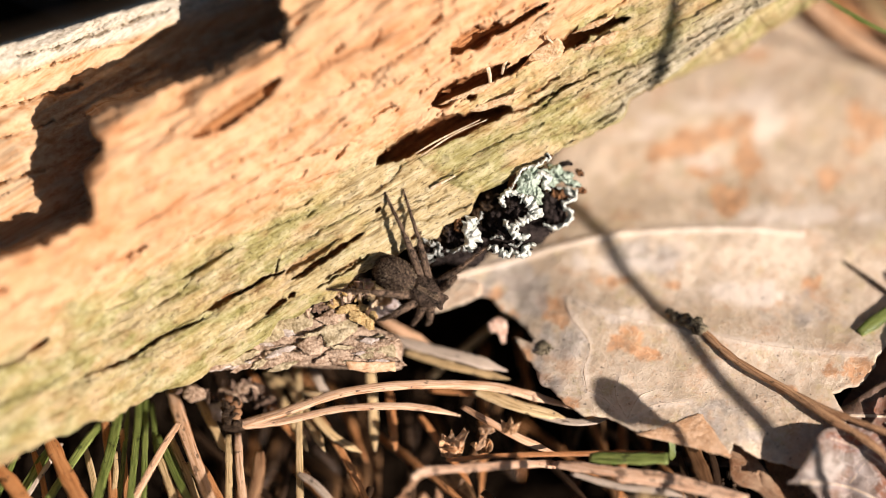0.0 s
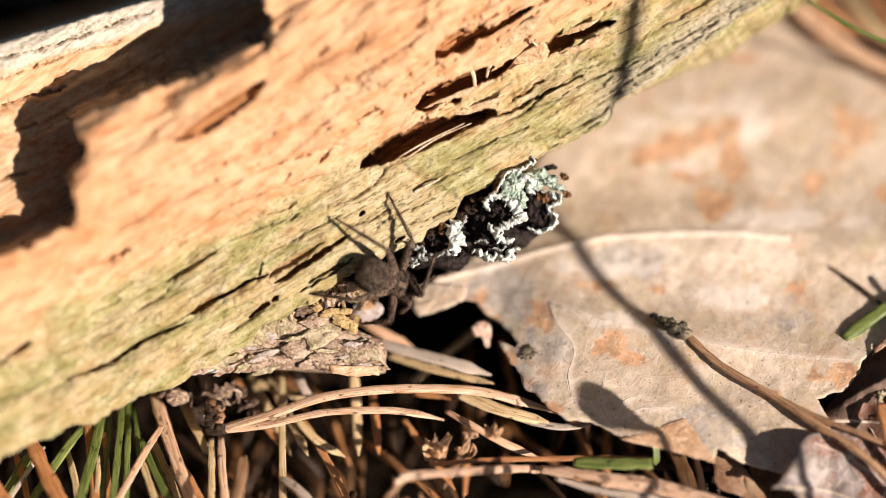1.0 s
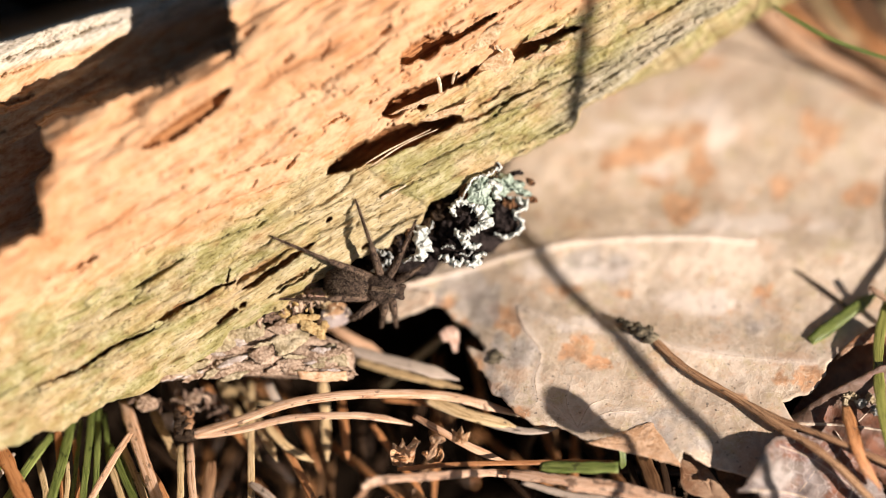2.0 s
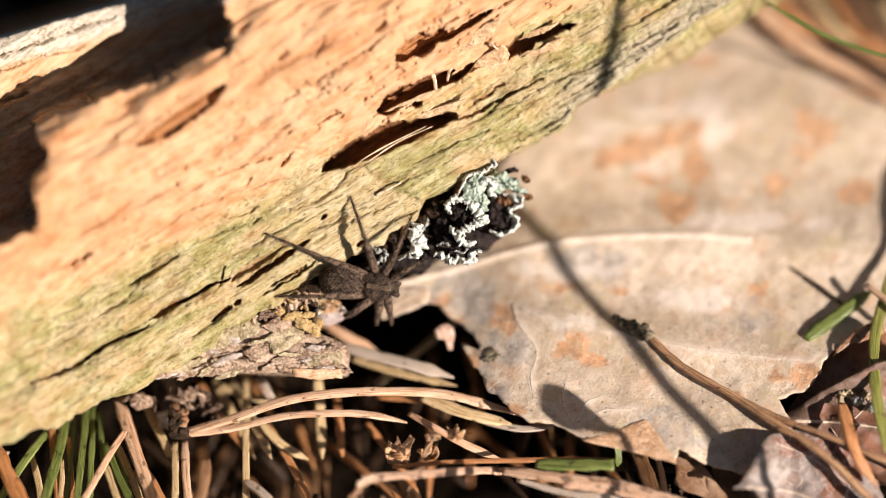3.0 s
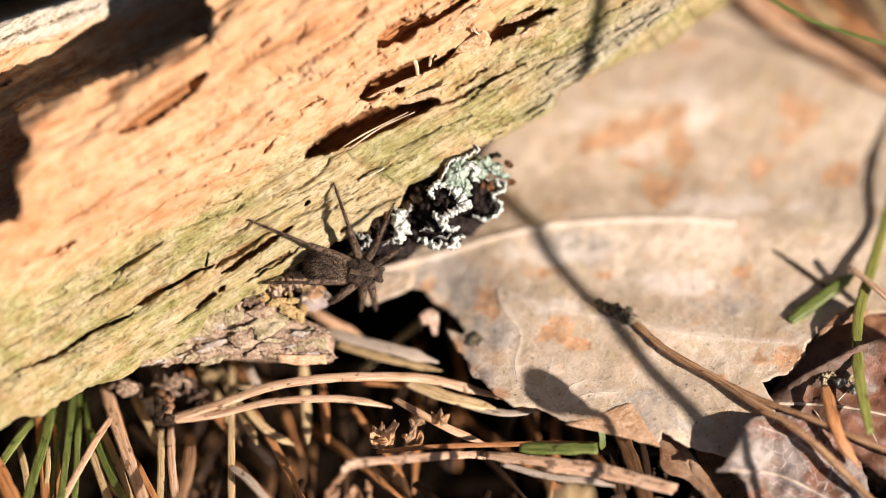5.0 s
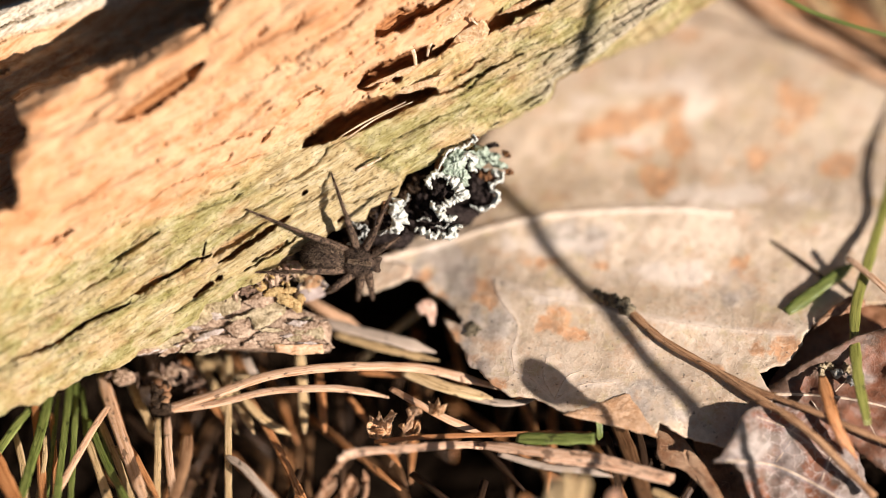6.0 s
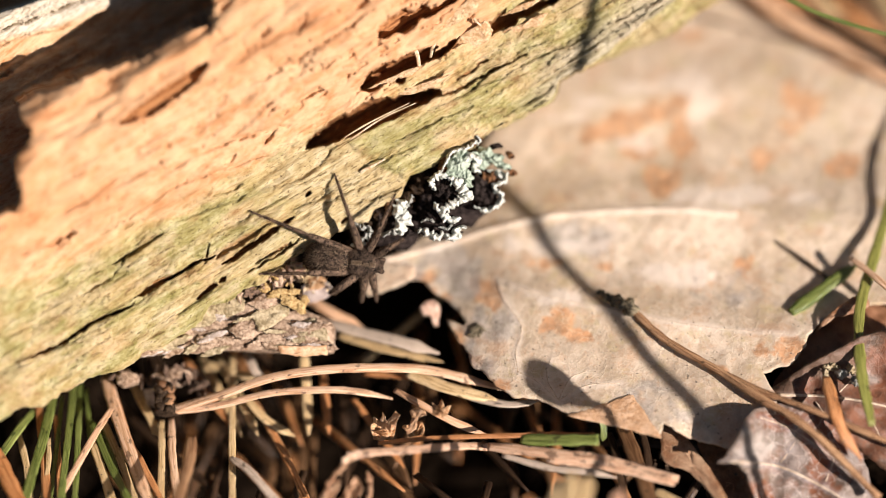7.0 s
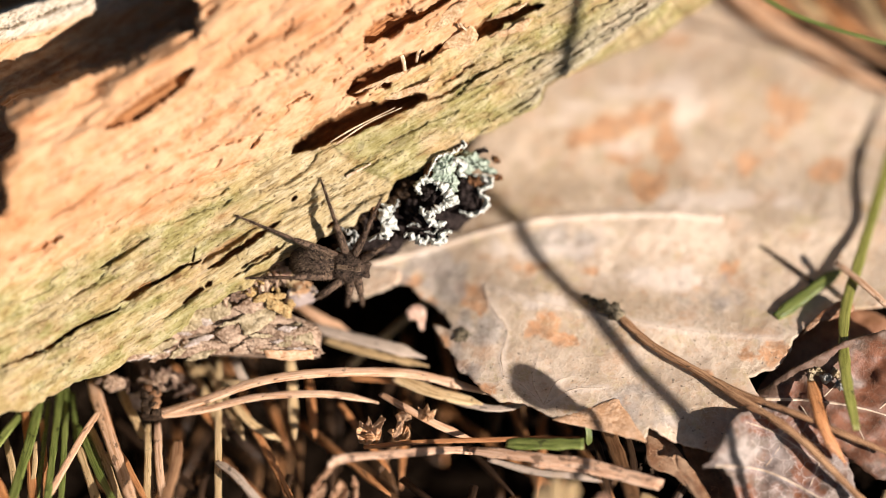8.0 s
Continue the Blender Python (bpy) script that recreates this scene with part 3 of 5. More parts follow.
def near_lines(x, y, lines):
    best = np.full(x.shape, 1e9)
    for line in lines:
        for (x0, y0), (x1, y1) in zip(line, line[1:]):
            dx, dy = x1 - x0, y1 - y0
            k = np.clip(((x - x0) * dx + (y - y0) * dy) / (dx * dx + dy * dy), 0, 1)
            best = np.minimum(best, np.hypot(x - x0 - k * dx, y - y0 - k * dy))
    return best


def build_leaf(name, outline, step, height, veins, fine_veins, stains, greys, mat, label, jag=3.0, thick=0.00022, pales=()):
    pts = []
    for i, (x0, y0) in enumerate(outline):
        x1, y1 = outline[(i + 1) % len(outline)]
        n = max(1, int(math.hypot(x1 - x0, y1 - y0) / step))
        for k in range(n):
            f = k / n
            x, y = x0 + (x1 - x0) * f, y0 + (y1 - y0) * f
            w = jag if k else jag * 0.4
            pts.append((x + w * noise.noise((x / 13, y / 13, 3.1)) + 0.6 * w * noise.noise((x / 5, y / 5, 9.1)), y + w * noise.noise((x / 13, y / 13, 7.7)) + 0.6 * w * noise.noise((x / 5, y / 5, 1.7))))
    xs, ys = [p[0] for p in outline], [p[1] for p in outline]
    gx, gy = np.meshgrid(np.arange(min(xs), max(xs), step), np.arange(min(ys), max(ys), step), indexing="ij")
    gx, gy = gx.ravel(), gy.ravel()
    gx, gy = gx + step * 0.35 * vnoise(gx * 0.9, gy * 1.1, 5), gy + step * 0.35 * vnoise(gx * 1.2, gy * 0.8, 6)
    ok = inside(pts, gx, gy)
    gx, gy = gx[ok], gy[ok]
    clear = near_lines(gx, gy, [[*pts, pts[0]]]) > step * 0.55
    gx, gy = gx[clear], gy[clear]
    flat = [Vector(p) for p in pts] + [Vector((x, y)) for x, y in zip(gx, gy)]
    m = len(pts)
    vs, _, fs, *_ = delaunay_2d_cdt(flat, [(i, (i + 1) % m) for i in range(m)], [list(range(m))], 1, 1e-6)
    x, y = np.array([v.x for v in vs]), np.array([v.y for v in vs])
    dv, df = near_lines(x, y, veins), near_lines(x, y, fine_veins) if fine_veins else np.full(x.shape, 99.0)
    h = height(x, y) + 0.30 * np.exp(-(dv / 5.0) ** 2) + 0.06 * np.exp(-(df / 4.0) ** 2)
    h = h + 0.05 * fbm(x / 22, y / 22, 3, 13)
    places = [on(p, q, r) for p, q, r in zip(x, y, h)]
    mesh = bpy.data.meshes.new(name)
    mesh.from_pydata(places, [], [list(f) for f in fs])
    if mesh.polygons[0].normal.z < 0:
        mesh.flip_normals()
    mesh.polygons.foreach_set("use_smooth", [True] * len(mesh.polygons))
    stain = np.zeros(x.shape)
    for sx, sy, rx, ry in stains:
        r = np.hypot((x - sx) / rx, (y - sy) / ry) / 1.12 + 0.58 * fbm(x / 24, y / 24, 5, int(sx))
        stain = np.maximum(stain, 0.85 * (1 - smooth_step(r, 0.84, 1.0)))
    grey = np.zeros(x.shape)
    for sx, sy, rx, ry in greys:
        r = np.hypot((x - sx) / rx, (y - sy) / ry) + 0.7 * fbm(x / 34, y / 34, 4, int(sx) + 5)
        grey = np.maximum(grey, 0.75 * (1 - smooth_step(r, 0.4, 1.1)))
    vein = np.maximum(0.75 * np.exp(-(dv / 4.5) ** 2), 0.5 * np.exp(-(df / 5.0) ** 2))
    for sx, sy, rx, ry in pales:
        r = np.hypot((x - sx) / rx, (y - sy) / ry) + 0.5 * fbm(x / 30, y / 30, 4, int(sx) + 9)
        vein = np.maximum(vein, 0.62 * (1 - smooth_step(r, 0.5, 1.1)))
    for key, val in (("stain", stain), ("grey", grey), ("vein", vein)):
        mesh.attributes.new(key, "FLOAT", "POINT").data.foreach_set("value", val.astype(np.float32))
    mesh.materials.append(mat)
    base = tagged(new(name), label, "leaf")
    ob = new("lamina", mesh)
    ob.parent = base
    mod = ob.modifiers.new("thickness", "SOLIDIFY")
    mod.thickness, mod.offset = thick, -1
    for kind, lines, wide in (("midrib", veins, 6.5), ("side_vein", fine_veins, 3.2)):
        for line in lines:
            way = spline([(p, q, 0) for p, q in line], 12 * len(line))
            px, py = np.array([w.x for w in way]), np.array([w.y for w in way])
            ph = height(px, py) + 0.05 * fbm(px / 22, py / 22, 3, 13) + (0.26 if kind == "midrib" else 0.05)
            bm = bmesh.new()
            n = len(way)
            tube(bm, [on(p, q, r) for p, q, r in zip(px, py, ph)], [wide / 40000 * (1 - 0.6 * i / n) for i in range(n)], 6, 0.4, wobble=0.3)
            part(kind, bm, VEIN, base, "pale raised vein")
    return base


MAIN_OUTLINE = [(792, 492), (838, 500), (848, 522), (872, 528), (884, 545), (904, 557), (926, 578), (944, 600), (940, 607), (926, 602), (910, 595), (918, 614), (928, 630), (946, 652), (957, 680), (974, 686),
                (1000, 715), (1032, 735), (1072, 738), (1130, 765), (1200, 782), (1291, 806), (1299, 782), (1345, 812), (1420, 830), (1490, 800),
                (1500, 740), (1472, 695), (1523, 681), (1548, 650), (1554, 628), (1580, 602), (1650, 578), (1760, 566), (1830, 430), (1800, 270), (1690, 170), (1600, 110),
                (1440, 22), (1300, -30), (1120, 60), (960, 300), (880, 440)]
MAIN_VEINS = [[(792, 490), (900, 462), (1000, 432), (1100, 412), (1250, 403), (1340, 404), (1420, 412)]]
MAIN_FINE = [[(1000, 528), (1014, 565), (1040, 600), (1044, 622), (1034, 652), (1038, 690)], [(1000, 528), (1064, 548), (1128, 566), (1240, 590), (1360, 612), (1450, 622), (1530, 628)],
             [(1038, 690), (1070, 706), (1110, 742)], [(1110, 742), (1090, 700), (1096, 668)], [(1110, 742), (1130, 704), (1160, 690)], [(1110, 742), (1160, 716), (1220, 712)]]
MAIN_STAINS = [(1112, 600, 25, 24), (1150, 629, 22, 11), (1185, 268, 34, 18), (1225, 247, 44, 20), (1264, 236, 30, 15), (1313, 214, 28, 18), (1320, 284, 28, 30), (1241, 303, 28, 13), (1286, 352, 28, 24), (1463, 321, 21, 23),
               (1536, 214, 40, 34), (1524, 262, 18, 18), (1436, 498, 18, 18), (975, 548, 24, 28), (1512, 652, 40, 18), (1345, 94, 30, 13), (1605, 336, 30, 20), (860, 520, 20, 16), (1100, 500, 18, 8), (1190, 505, 24, 8),
               (886, 545, 12, 10), (908, 572, 10, 14), (928, 632, 11, 22), (952, 672, 16, 12), (1010, 716, 22, 8), (1060, 500, 12, 8), (1390, 690, 14, 8)]


MAIN_GREYS = [(905, 498, 62, 36), (930, 530, 40, 40), (1000, 630, 50, 60), (960, 690, 60, 40), (1150, 455, 70, 30), (1290, 760, 70, 40), (1410, 560, 60, 30), (1180, 450, 26, 20)]


def main_height(x, y):
    h = -5.7 + 0.35 * fbm(x / 260, y / 200, 3, 3)
    h = h - 1.1 * smooth_step(1000 - x, -40, 110)
    h = h + 0.8 * np.exp(-(((y - (412 + 0.02 * (x - 1250))) / 55) ** 2)) * smooth_step(x, 880, 1100)
    h = h + 0.6 * np.exp(-(((y - (575 + 0.19 * (x - 1180))) / 40) ** 2)) * smooth_step(x, 980, 1100)
    h = h + 0.5 * np.exp(-(((y - 190) / 60) ** 2)) * smooth_step(x, 1080, 1250)
    return h - 1.2 * smooth_step(y, 745, 830) * smooth_step(x, 1296, 1350)


MAIN_LEAF = build_leaf("dead_leaf", MAIN_OUTLINE, 5.0, main_height, MAIN_VEINS, MAIN_FINE, MAIN_STAINS, MAIN_GREYS, LEAF, "large flat beige dead leaf with orange stains on needle litter",
                       pales=[(1360, 205, 40, 60), (1240, 285, 36, 24), (1330, 178, 60, 14), (1250, 190, 50, 11), (1180, 212, 44, 11), (1122, 240, 36, 12), (1100, 470, 90, 22), (1330, 520, 110, 24), (1100, 560, 60, 14), (1420, 380, 120, 20)])
def folded_corner():
    bm = bmesh.new()
    slab(bm, [(1126, 769), (1168, 755), (1240, 731), (1266, 768), (1294, 810), (1222, 791)], 5.05, 0.05, 0.04, tilt=(0.0, 4.1), sharp=True)
    part("folded_corner", bm, FOLD, MAIN_LEAF, "orange-beige turned-up leaf corner")


LOW_OUTLINE = [(1394, 857), (1410, 841), (1428, 813), (1440, 784), (1456, 764), (1490, 752), (1530, 750), (1580, 768), (1650, 840), (1680, 960), (1480, 960), (1457, 908), (1446, 874), (1426, 856)]
LOW_VEINS = [[(1415, 852), (1500, 862), (1580, 900), (1660, 950)]]
LOW_FINE = [[(1470, 775), (1530, 800), (1600, 850)], [(1530, 800), (1560, 780)], [(1500, 862), (1530, 820)], [(1580, 900), (1600, 850)]]


def low_height(x, y):
    return -5.0 - 0.027 * (y - 750) + 0.5 * fbm(x / 60, y / 50, 3, 21) + 2.6 * smooth_step(1495 - x, 0, 60)


build_leaf("curled_dead_leaf", LOW_OUTLINE, 6.0, low_height, LOW_VEINS, LOW_FINE, [(1520, 780, 44, 22), (1600, 830, 40, 30), (1565, 815, 26, 26), (1580, 880, 22, 50), (1455, 925, 26, 40)], [(1450, 825, 40, 40)],
           LEAF_PALE, "curled pale grey dead leaf with reddish patches under a twig")
FAR_OUTLINE = [(1462, 738), (1490, 722), (1520, 702), (1556, 684), (1602, 658), (1650, 634), (1710, 616), (1790, 622), (1850, 760), (1800, 900), (1700, 880), (1620, 815), (1560, 790), (1505, 760)]
FAR_VEINS = [[(1500, 735), (1600, 740), (1700, 760), (1800, 800)]]
FAR_FINE = [[(1600, 740), (1650, 690)], [(1650, 750), (1690, 830)], [(1560, 738), (1590, 780)], [(1700, 760), (1770, 700)]]


def far_height(x, y):
    return -5.6 - 0.020 * (y - 720) + 0.6 * fbm(x / 60, y / 50, 3, 25) + 1.2 * smooth_step(690 - y + 0.2 * (1640 - x), 0, 50)


build_leaf("brown_dead_leaf", FAR_OUTLINE, 7.0, far_height, FAR_VEINS, FAR_FINE, [(1620, 740, 70, 40), (1720, 720, 60, 60), (1700, 820, 60, 40)], [(1640, 700, 40, 20)],
           LEAF_BACK, "wrinkled reddish-brown dead leaf beside green grass")


# ---- needles, blades and twigs ----
def needle(name, pts, width, mat, label, category, flat=0.5, tip=0.14, root=0.7, groove=0.6, high=None, sides=10):
    """pts: rows of a, b, h; those that run towards the eye are long."""
    if pts[-1][1] >= 845 and pts[-1][0] < 470 or pts[-1][1] >= 880:
        (a0, b0, h0), (a1, b1, h1) = pts[-2:]
        k = 90 / max(20, b1 - b0)
        pts = [*pts, (a1 + (a1 - a0) * k, b1 + 90, h1 + (h1 - h0) * k)] if b1 < 960 and b1 - b0 > max(20, 0.6 * abs(a1 - a0)) else pts
    way = spline([on(*p) for p in pts], max(10, 7 * len(pts)))
    n = len(way)
    r = width / STEP / 2000
    radii = [r * min(1, root + (1 - root) * i / n * 8) * (tip + (1 - tip) * min(1, (n - 1 - i) / (0.17 * n))) for i in range(n)]
    bm = bmesh.new()
    tube(bm, way, radii, sides, flat, groove=groove, wobble=0.22)
    return tagged(finish(name, bm, mat), label, category, "fallen pine needles" if category == "needle" else "grass blades")


def pine(pts, width, mat=TAN, label="dry tan pine needle lying in the litter", **k):
    return needle("pine_needle", pts, width, mat, label, "needle", **k)


def blade(pts, width, mat=GREEN, label="green grass blade growing through needle litter", **k):
    return needle("grass", pts, width, mat, label, "grass", flat=0.3, **k)


def needle_pair():
    base = tagged(new("needle_pair"), "fallen pair of long tan pine needles in a dark sheath", "needle")
    for pts, w in (([(412, 756, -9.6), (500, 730, -8.0), (600, 697, -6.6), (700, 683, -6.2), (800, 681, -6.6), (880, 686, -7.3), (960, 706, -8.0), (1022, 724, -8.8)], 19),
                   ([(410, 757, -9.8), (500, 746, -8.8), (600, 724, -7.8), (700, 719, -7.6), (760, 724, -8.0), (815, 736, -8.6)], 15)):
        way = spline([on(*p) for p in pts], 60)
        bm = bmesh.new()
        tube(bm, way, [w / 40000 * (0.3 + 0.7 * min(1, (59 - i) / 10)) for i in range(60)], 8, 0.55, groove=0.35, wobble=0.12)
        part("needle", bm, TAN, base)
    bm = bmesh.new()
    tube(bm, spline([on(398, 752, -9.8), on(412, 757, -9.6), on(430, 753, -9.2)], 9), [0.0005] * 9, 8, 0.8, wobble=0.4)
    part("sheath", bm, HUMUS, base, "dark papery sheath")


needle_pair()
pine([(690, 598, -9.0), (760, 618, -8.4), (830, 636, -8.0), (898, 657, -8.2)], 24, GREY, "bleached grey pine needle lying in the litter")
pine([(715, 622, -9.8), (800, 648, -9.3), (905, 672, -9.0)], 16, STRAW)
pine([(650, 548, -9.2), (700, 580, -9.0), (765, 612, -9.6)], 22, TAN)
pine([(738, 846, -4.9), (764, 834, -5.3), (800, 830, -5.5), (860, 826, -5.8), (920, 822, -6.6), (970, 822, -8.2), (1020, 828, -9.8)], 16, SPECKLED, "bent pinkish pine needle with dark specks", tip=0.8, flat=0.4, root=0.3)
pine([(985, 822, -7.4), (1050, 830, -6.9), (1110, 838, -6.7), (1190, 848, -6.6), (1324, 884, -6.8)], 22, SPECKLED, "flat split pinkish pine needle with dark specks", tip=0.8, flat=0.3)
pine([(1090, 846, -6.9), (1190, 858, -6.9), (1318, 890, -7.0)], 18, SPECKLED, "split strip of a pinkish pine needle", flat=0.3, tip=0.8)
pine([(1010, 838, -7.6), (1100, 862, -7.4), (1160, 868, -7.2), (1215, 880, -7.4)], 13, GREY, flat=0.3)
pine([(528, 650, -11.5), (529, 760, -10.2), (531, 890, -9.4)], 13, STRAW)
pine([(404, 770, -10.5), (405, 830, -10.0), (404, 900, -9.6)], 13, STRAW)
pine([(421, 768, -10.6), (424, 830, -9.8), (432, 900, -9.4)], 15, TAN)
pine([(818, 720, -8.0), (868, 748, -7.6), (920, 776, -8.2), (990, 806, -9.6)], 15, TAN)
pine([(790, 815, -7.5), (900, 806, -7.4), (1040, 803, -7.2), (1175, 800, -7.0)], 10, RUST)
pine([(470, 655, -12.4), (505, 720, -12.2), (545, 800, -12.4)], 15, STRAW)
pine([(500, 655, -12.6), (545, 740, -11.8), (575, 800, -11.6)], 16, STRAW)
pine([(555, 735, -11.0), (590, 772, -11.2), (640, 802, -11.8)], 16, STRAW)
pine([(553, 650, -10.6), (566, 680, -10.4), (582, 702, -10.6)], 15, GREY)
pine([(655, 655, -10.5), (660, 720, -11.4), (664, 800, -12.4)], 18, STRAW)
pine([(840, 690, -8.6), (920, 720, -8.4), (1000, 740, -8.8)], 24, STRAW)
pine([(950, 735, -9.4), (1020, 748, -9.0), (1075, 742, -8.6)], 14, GREY)
pine([(86, 775, -8.5), (112, 830, -7.8), (150, 905, -7.2)], 28, RUST, "rust-orange pine needle standing in the litter")
pine([(-20, 815, -8.0), (15, 850, -7.4), (55, 905, -7.0)], 28, RUST, "rust-orange pine needle standing in the litter")
pine([(303, 690, -10.6), (325, 760, -9.6), (358, 850, -8.8)], 22, TAN)
pine([(185, 740, -10.6), (195, 820, -9.8), (202, 900, -9.2)], 16, RUST)
pine([(282, 810, -10.0), (300, 860, -9.6), (315, 905, -9.4)], 16, STRAW)
pine([(300, 770, -10.8), (335, 850, -10.2), (355, 905, -9.8)], 14, STRAW)
pine([(317, 748, -8.6), (290, 790, -8.3), (256, 850, -8.6)], 13, TAN, "flat pale bleached needle across green blades")
pine([(110, 785, -9.8), (80, 830, -9.6), (40, 890, -9.6)], 9, GREY)
pine([(205, 800, -9.6), (204, 850, -9.4), (195, 905, -9.4)], 9, STRAW)
pine([(460, 800, -7.0), (455, 850, -6.0), (440, 905, -5.0)], 20, TWIG, "blurred brown stalk standing in the litter")
pine([(528, 838, -8.8), (560, 860, -8.2), (600, 905, -8.0)], 15, GREY)
blade([(212, 720, -11.0), (195, 800, -9.2), (172, 880, -8.0)], 18, tip=0.15)
blade([(247, 700, -11.5), (240, 790, -9.6), (228, 905, -8.4)], 13)
blade([(258, 700, -11.5), (256, 800, -10.0), (252, 905, -9.0)], 11)
blade([(178, 750, -10.6), (140, 800, -9.8), (95, 870, -9.2)], 16)
blade([(92, 790, -10.4), (68, 825, -10.2), (40, 870, -10.2)], 18)
blade([(280, 770, -10.6), (310, 840, -9.4), (345, 905, -8.8)], 13)
blade([(1043, 810, -7.2), (1110, 812, -6.6), (1183, 812, -6.2)], 24, label="short cut green blade under a leaf edge", tip=0.9)
blade([(1187, 770, -6.8), (1190, 795, -7.6), (1188, 815, -8.4)], 14)
for pts_, w_, m_ in (([(440, 655, -12.6), (490, 735, -12.4), (545, 800, -12.6)], 14, RUST), ([(742, 735, -12.0), (790, 800, -12.4), (835, 860, -12.8)], 13, RUST),
                     ([(688, 690, -11.6), (694, 740, -11.6), (700, 800, -12.2)], 15, RUST), ([(565, 735, -12.0), (615, 820, -12.0), (655, 900, -11.6)], 14, RUST),
                     ([(330, 820, -10.4), (362, 860, -10.0), (392, 905, -9.8)], 12, STRAW), ([(150, 790, -10.8), (165, 850, -10.2), (172, 905, -10.0)], 12, STRAW),
                     ([(215, 760, -10.8), (222, 840, -10.2), (224, 905, -10.0)], 10, RUST), ([(350, 700, -11.4), (385, 770, -11.0), (400, 800, -11.2)], 16, STRAW),
                     ([(60, 800, -10.4), (75, 850, -10.0), (84, 905, -9.8)], 12, RUST), ([(320, 720, -10.4), (345, 800, -9.8), (372, 850, -9.6)], 12, RUST),
                     ([(480, 670, -12.0), (540, 690, -11.8), (600, 700, -12.0)], 16, STRAW), ([(760, 690, -10.4), (860, 700, -9.6), (950, 728, -9.4)], 14, RUST),
                     ([(1215, 770, -8.4), (1248, 850, -7.8), (1285, 950, -7.4)], 26, SHADED_BROWN), ([(1283, 904, -7.4), (1320, 922, -7.2), (1360, 946, -7.2)], 16, STRAW), ([(1255, 790, -8.8), (1268, 840, -8.4), (1275, 905, -8.2)], 12, SHADED_OLD),
                     ([(1200, 800, -9.0), (1215, 850, -8.4), (1225, 905, -8.2)], 14, SHADED_OLD)):
    pine(pts_, w_, m_)
for pts_, w_ in (([(226, 725, -11.4), (220, 800, -10.4), (208, 905, -9.8)], 9), ([(270, 712, -11.6), (274, 770, -11.0), (280, 830, -10.8)], 9), ([(158, 765, -10.8), (130, 815, -10.6), (108, 850, -10.6)], 10),
                 ([(30, 805, -10.2), (8, 850, -10.0), (-10, 890, -10.0)], 11), ([(298, 780, -10.8), (322, 850, -10.2), (338, 905, -10.0)], 8)):
    blade(pts_, w_)
# blurred stubs close to the eye
for pts_, w_, m_ in (([(1112, 965, 1.0), (1116, 925, 1.6), (1124, 878, 1.8)], 26, STRAW), ([(1136, 965, 1.2), (1138, 920, 2.0), (1142, 868, 2.2)], 22, STRAW), ([(1158, 965, 1.0), (1162, 920, 1.4), (1172, 876, 1.6)], 24, STRAW),
                     ([(1050, 965, 0.5), (1056, 945, 0.8), (1068, 912, 1.0)], 26, RUST), ([(1080, 965, 0.5), (1082, 945, 0.8), (1084, 922, 1.0)], 20, TAN), ([(1216, 965, 0.2), (1220, 935, 0.6), (1226, 902, 0.8)], 24, PINK)):
    pine(pts_, w_, m_, "broken husk standing in the litter", tip=0.2, flat=0.25)
# right-hand clump
needle("grass", [(1521, 590, -5.35), (1580, 547, -5.3), (1640, 503, -5.2)], 24, GREEN, "stout green blade lying over a dead leaf", "grass", flat=0.75, root=0.8)
blade([(1668, 792, -4.4), (1648, 690, -3.2), (1644, 590, -3.6), (1666, 500, -4.0), (1714, 330, -4.2), (1745, 200, -4.0)], 20, OLIVE, "olive grass stem rising beside a dead leaf")
needle("dry_grass", [(1490, 462, -5.35), (1540, 495, -5.45), (1600, 540, -5.5)], 8, HUMUS, "thin dark dry grass over a dead leaf", "grass")
pine([(1628, 494, -3.6), (1680, 535, -3.0), (1740, 590, -3.0)], 14, TAN)
pine([(1586, 705, -4.2), (1598, 750, -4.0), (1615, 800, -4.8), (1648, 850, -6.4)], 22, RUST)
# beyond the big leaf
pine([(1415, -10, -4.2), (1500, 62, -4.4), (1600, 122, -4.4), (1740, 203, -4.4)], 42, TAN, "thick rusty needle bundle beyond a dead leaf")
pine([(1450, -40, -4.6), (1560, 46, -4.6), (1760, 166, -4.6)], 26, TWIG)
blade([(1455, -5, 10.5), (1540, 44, 10.2), (1620, 76, 9.8), (1720, 106, 9.0), (1850, 150, 6.0), (2000, 260, -2.0), (2080, 380, -14.5)], 10, label="thin curved green grass blade beyond a dead leaf")
for k in range(9):
    a0 = 1420 + 45 * k
    pine([(a0, -60 + 9 * k, -5.0), (a0 + 60, 10 + 14 * k, -4.4), (a0 + 130, 60 + 13 * k, -5.0)], 22, (RUST, TWIG, STRAW)[k % 3])


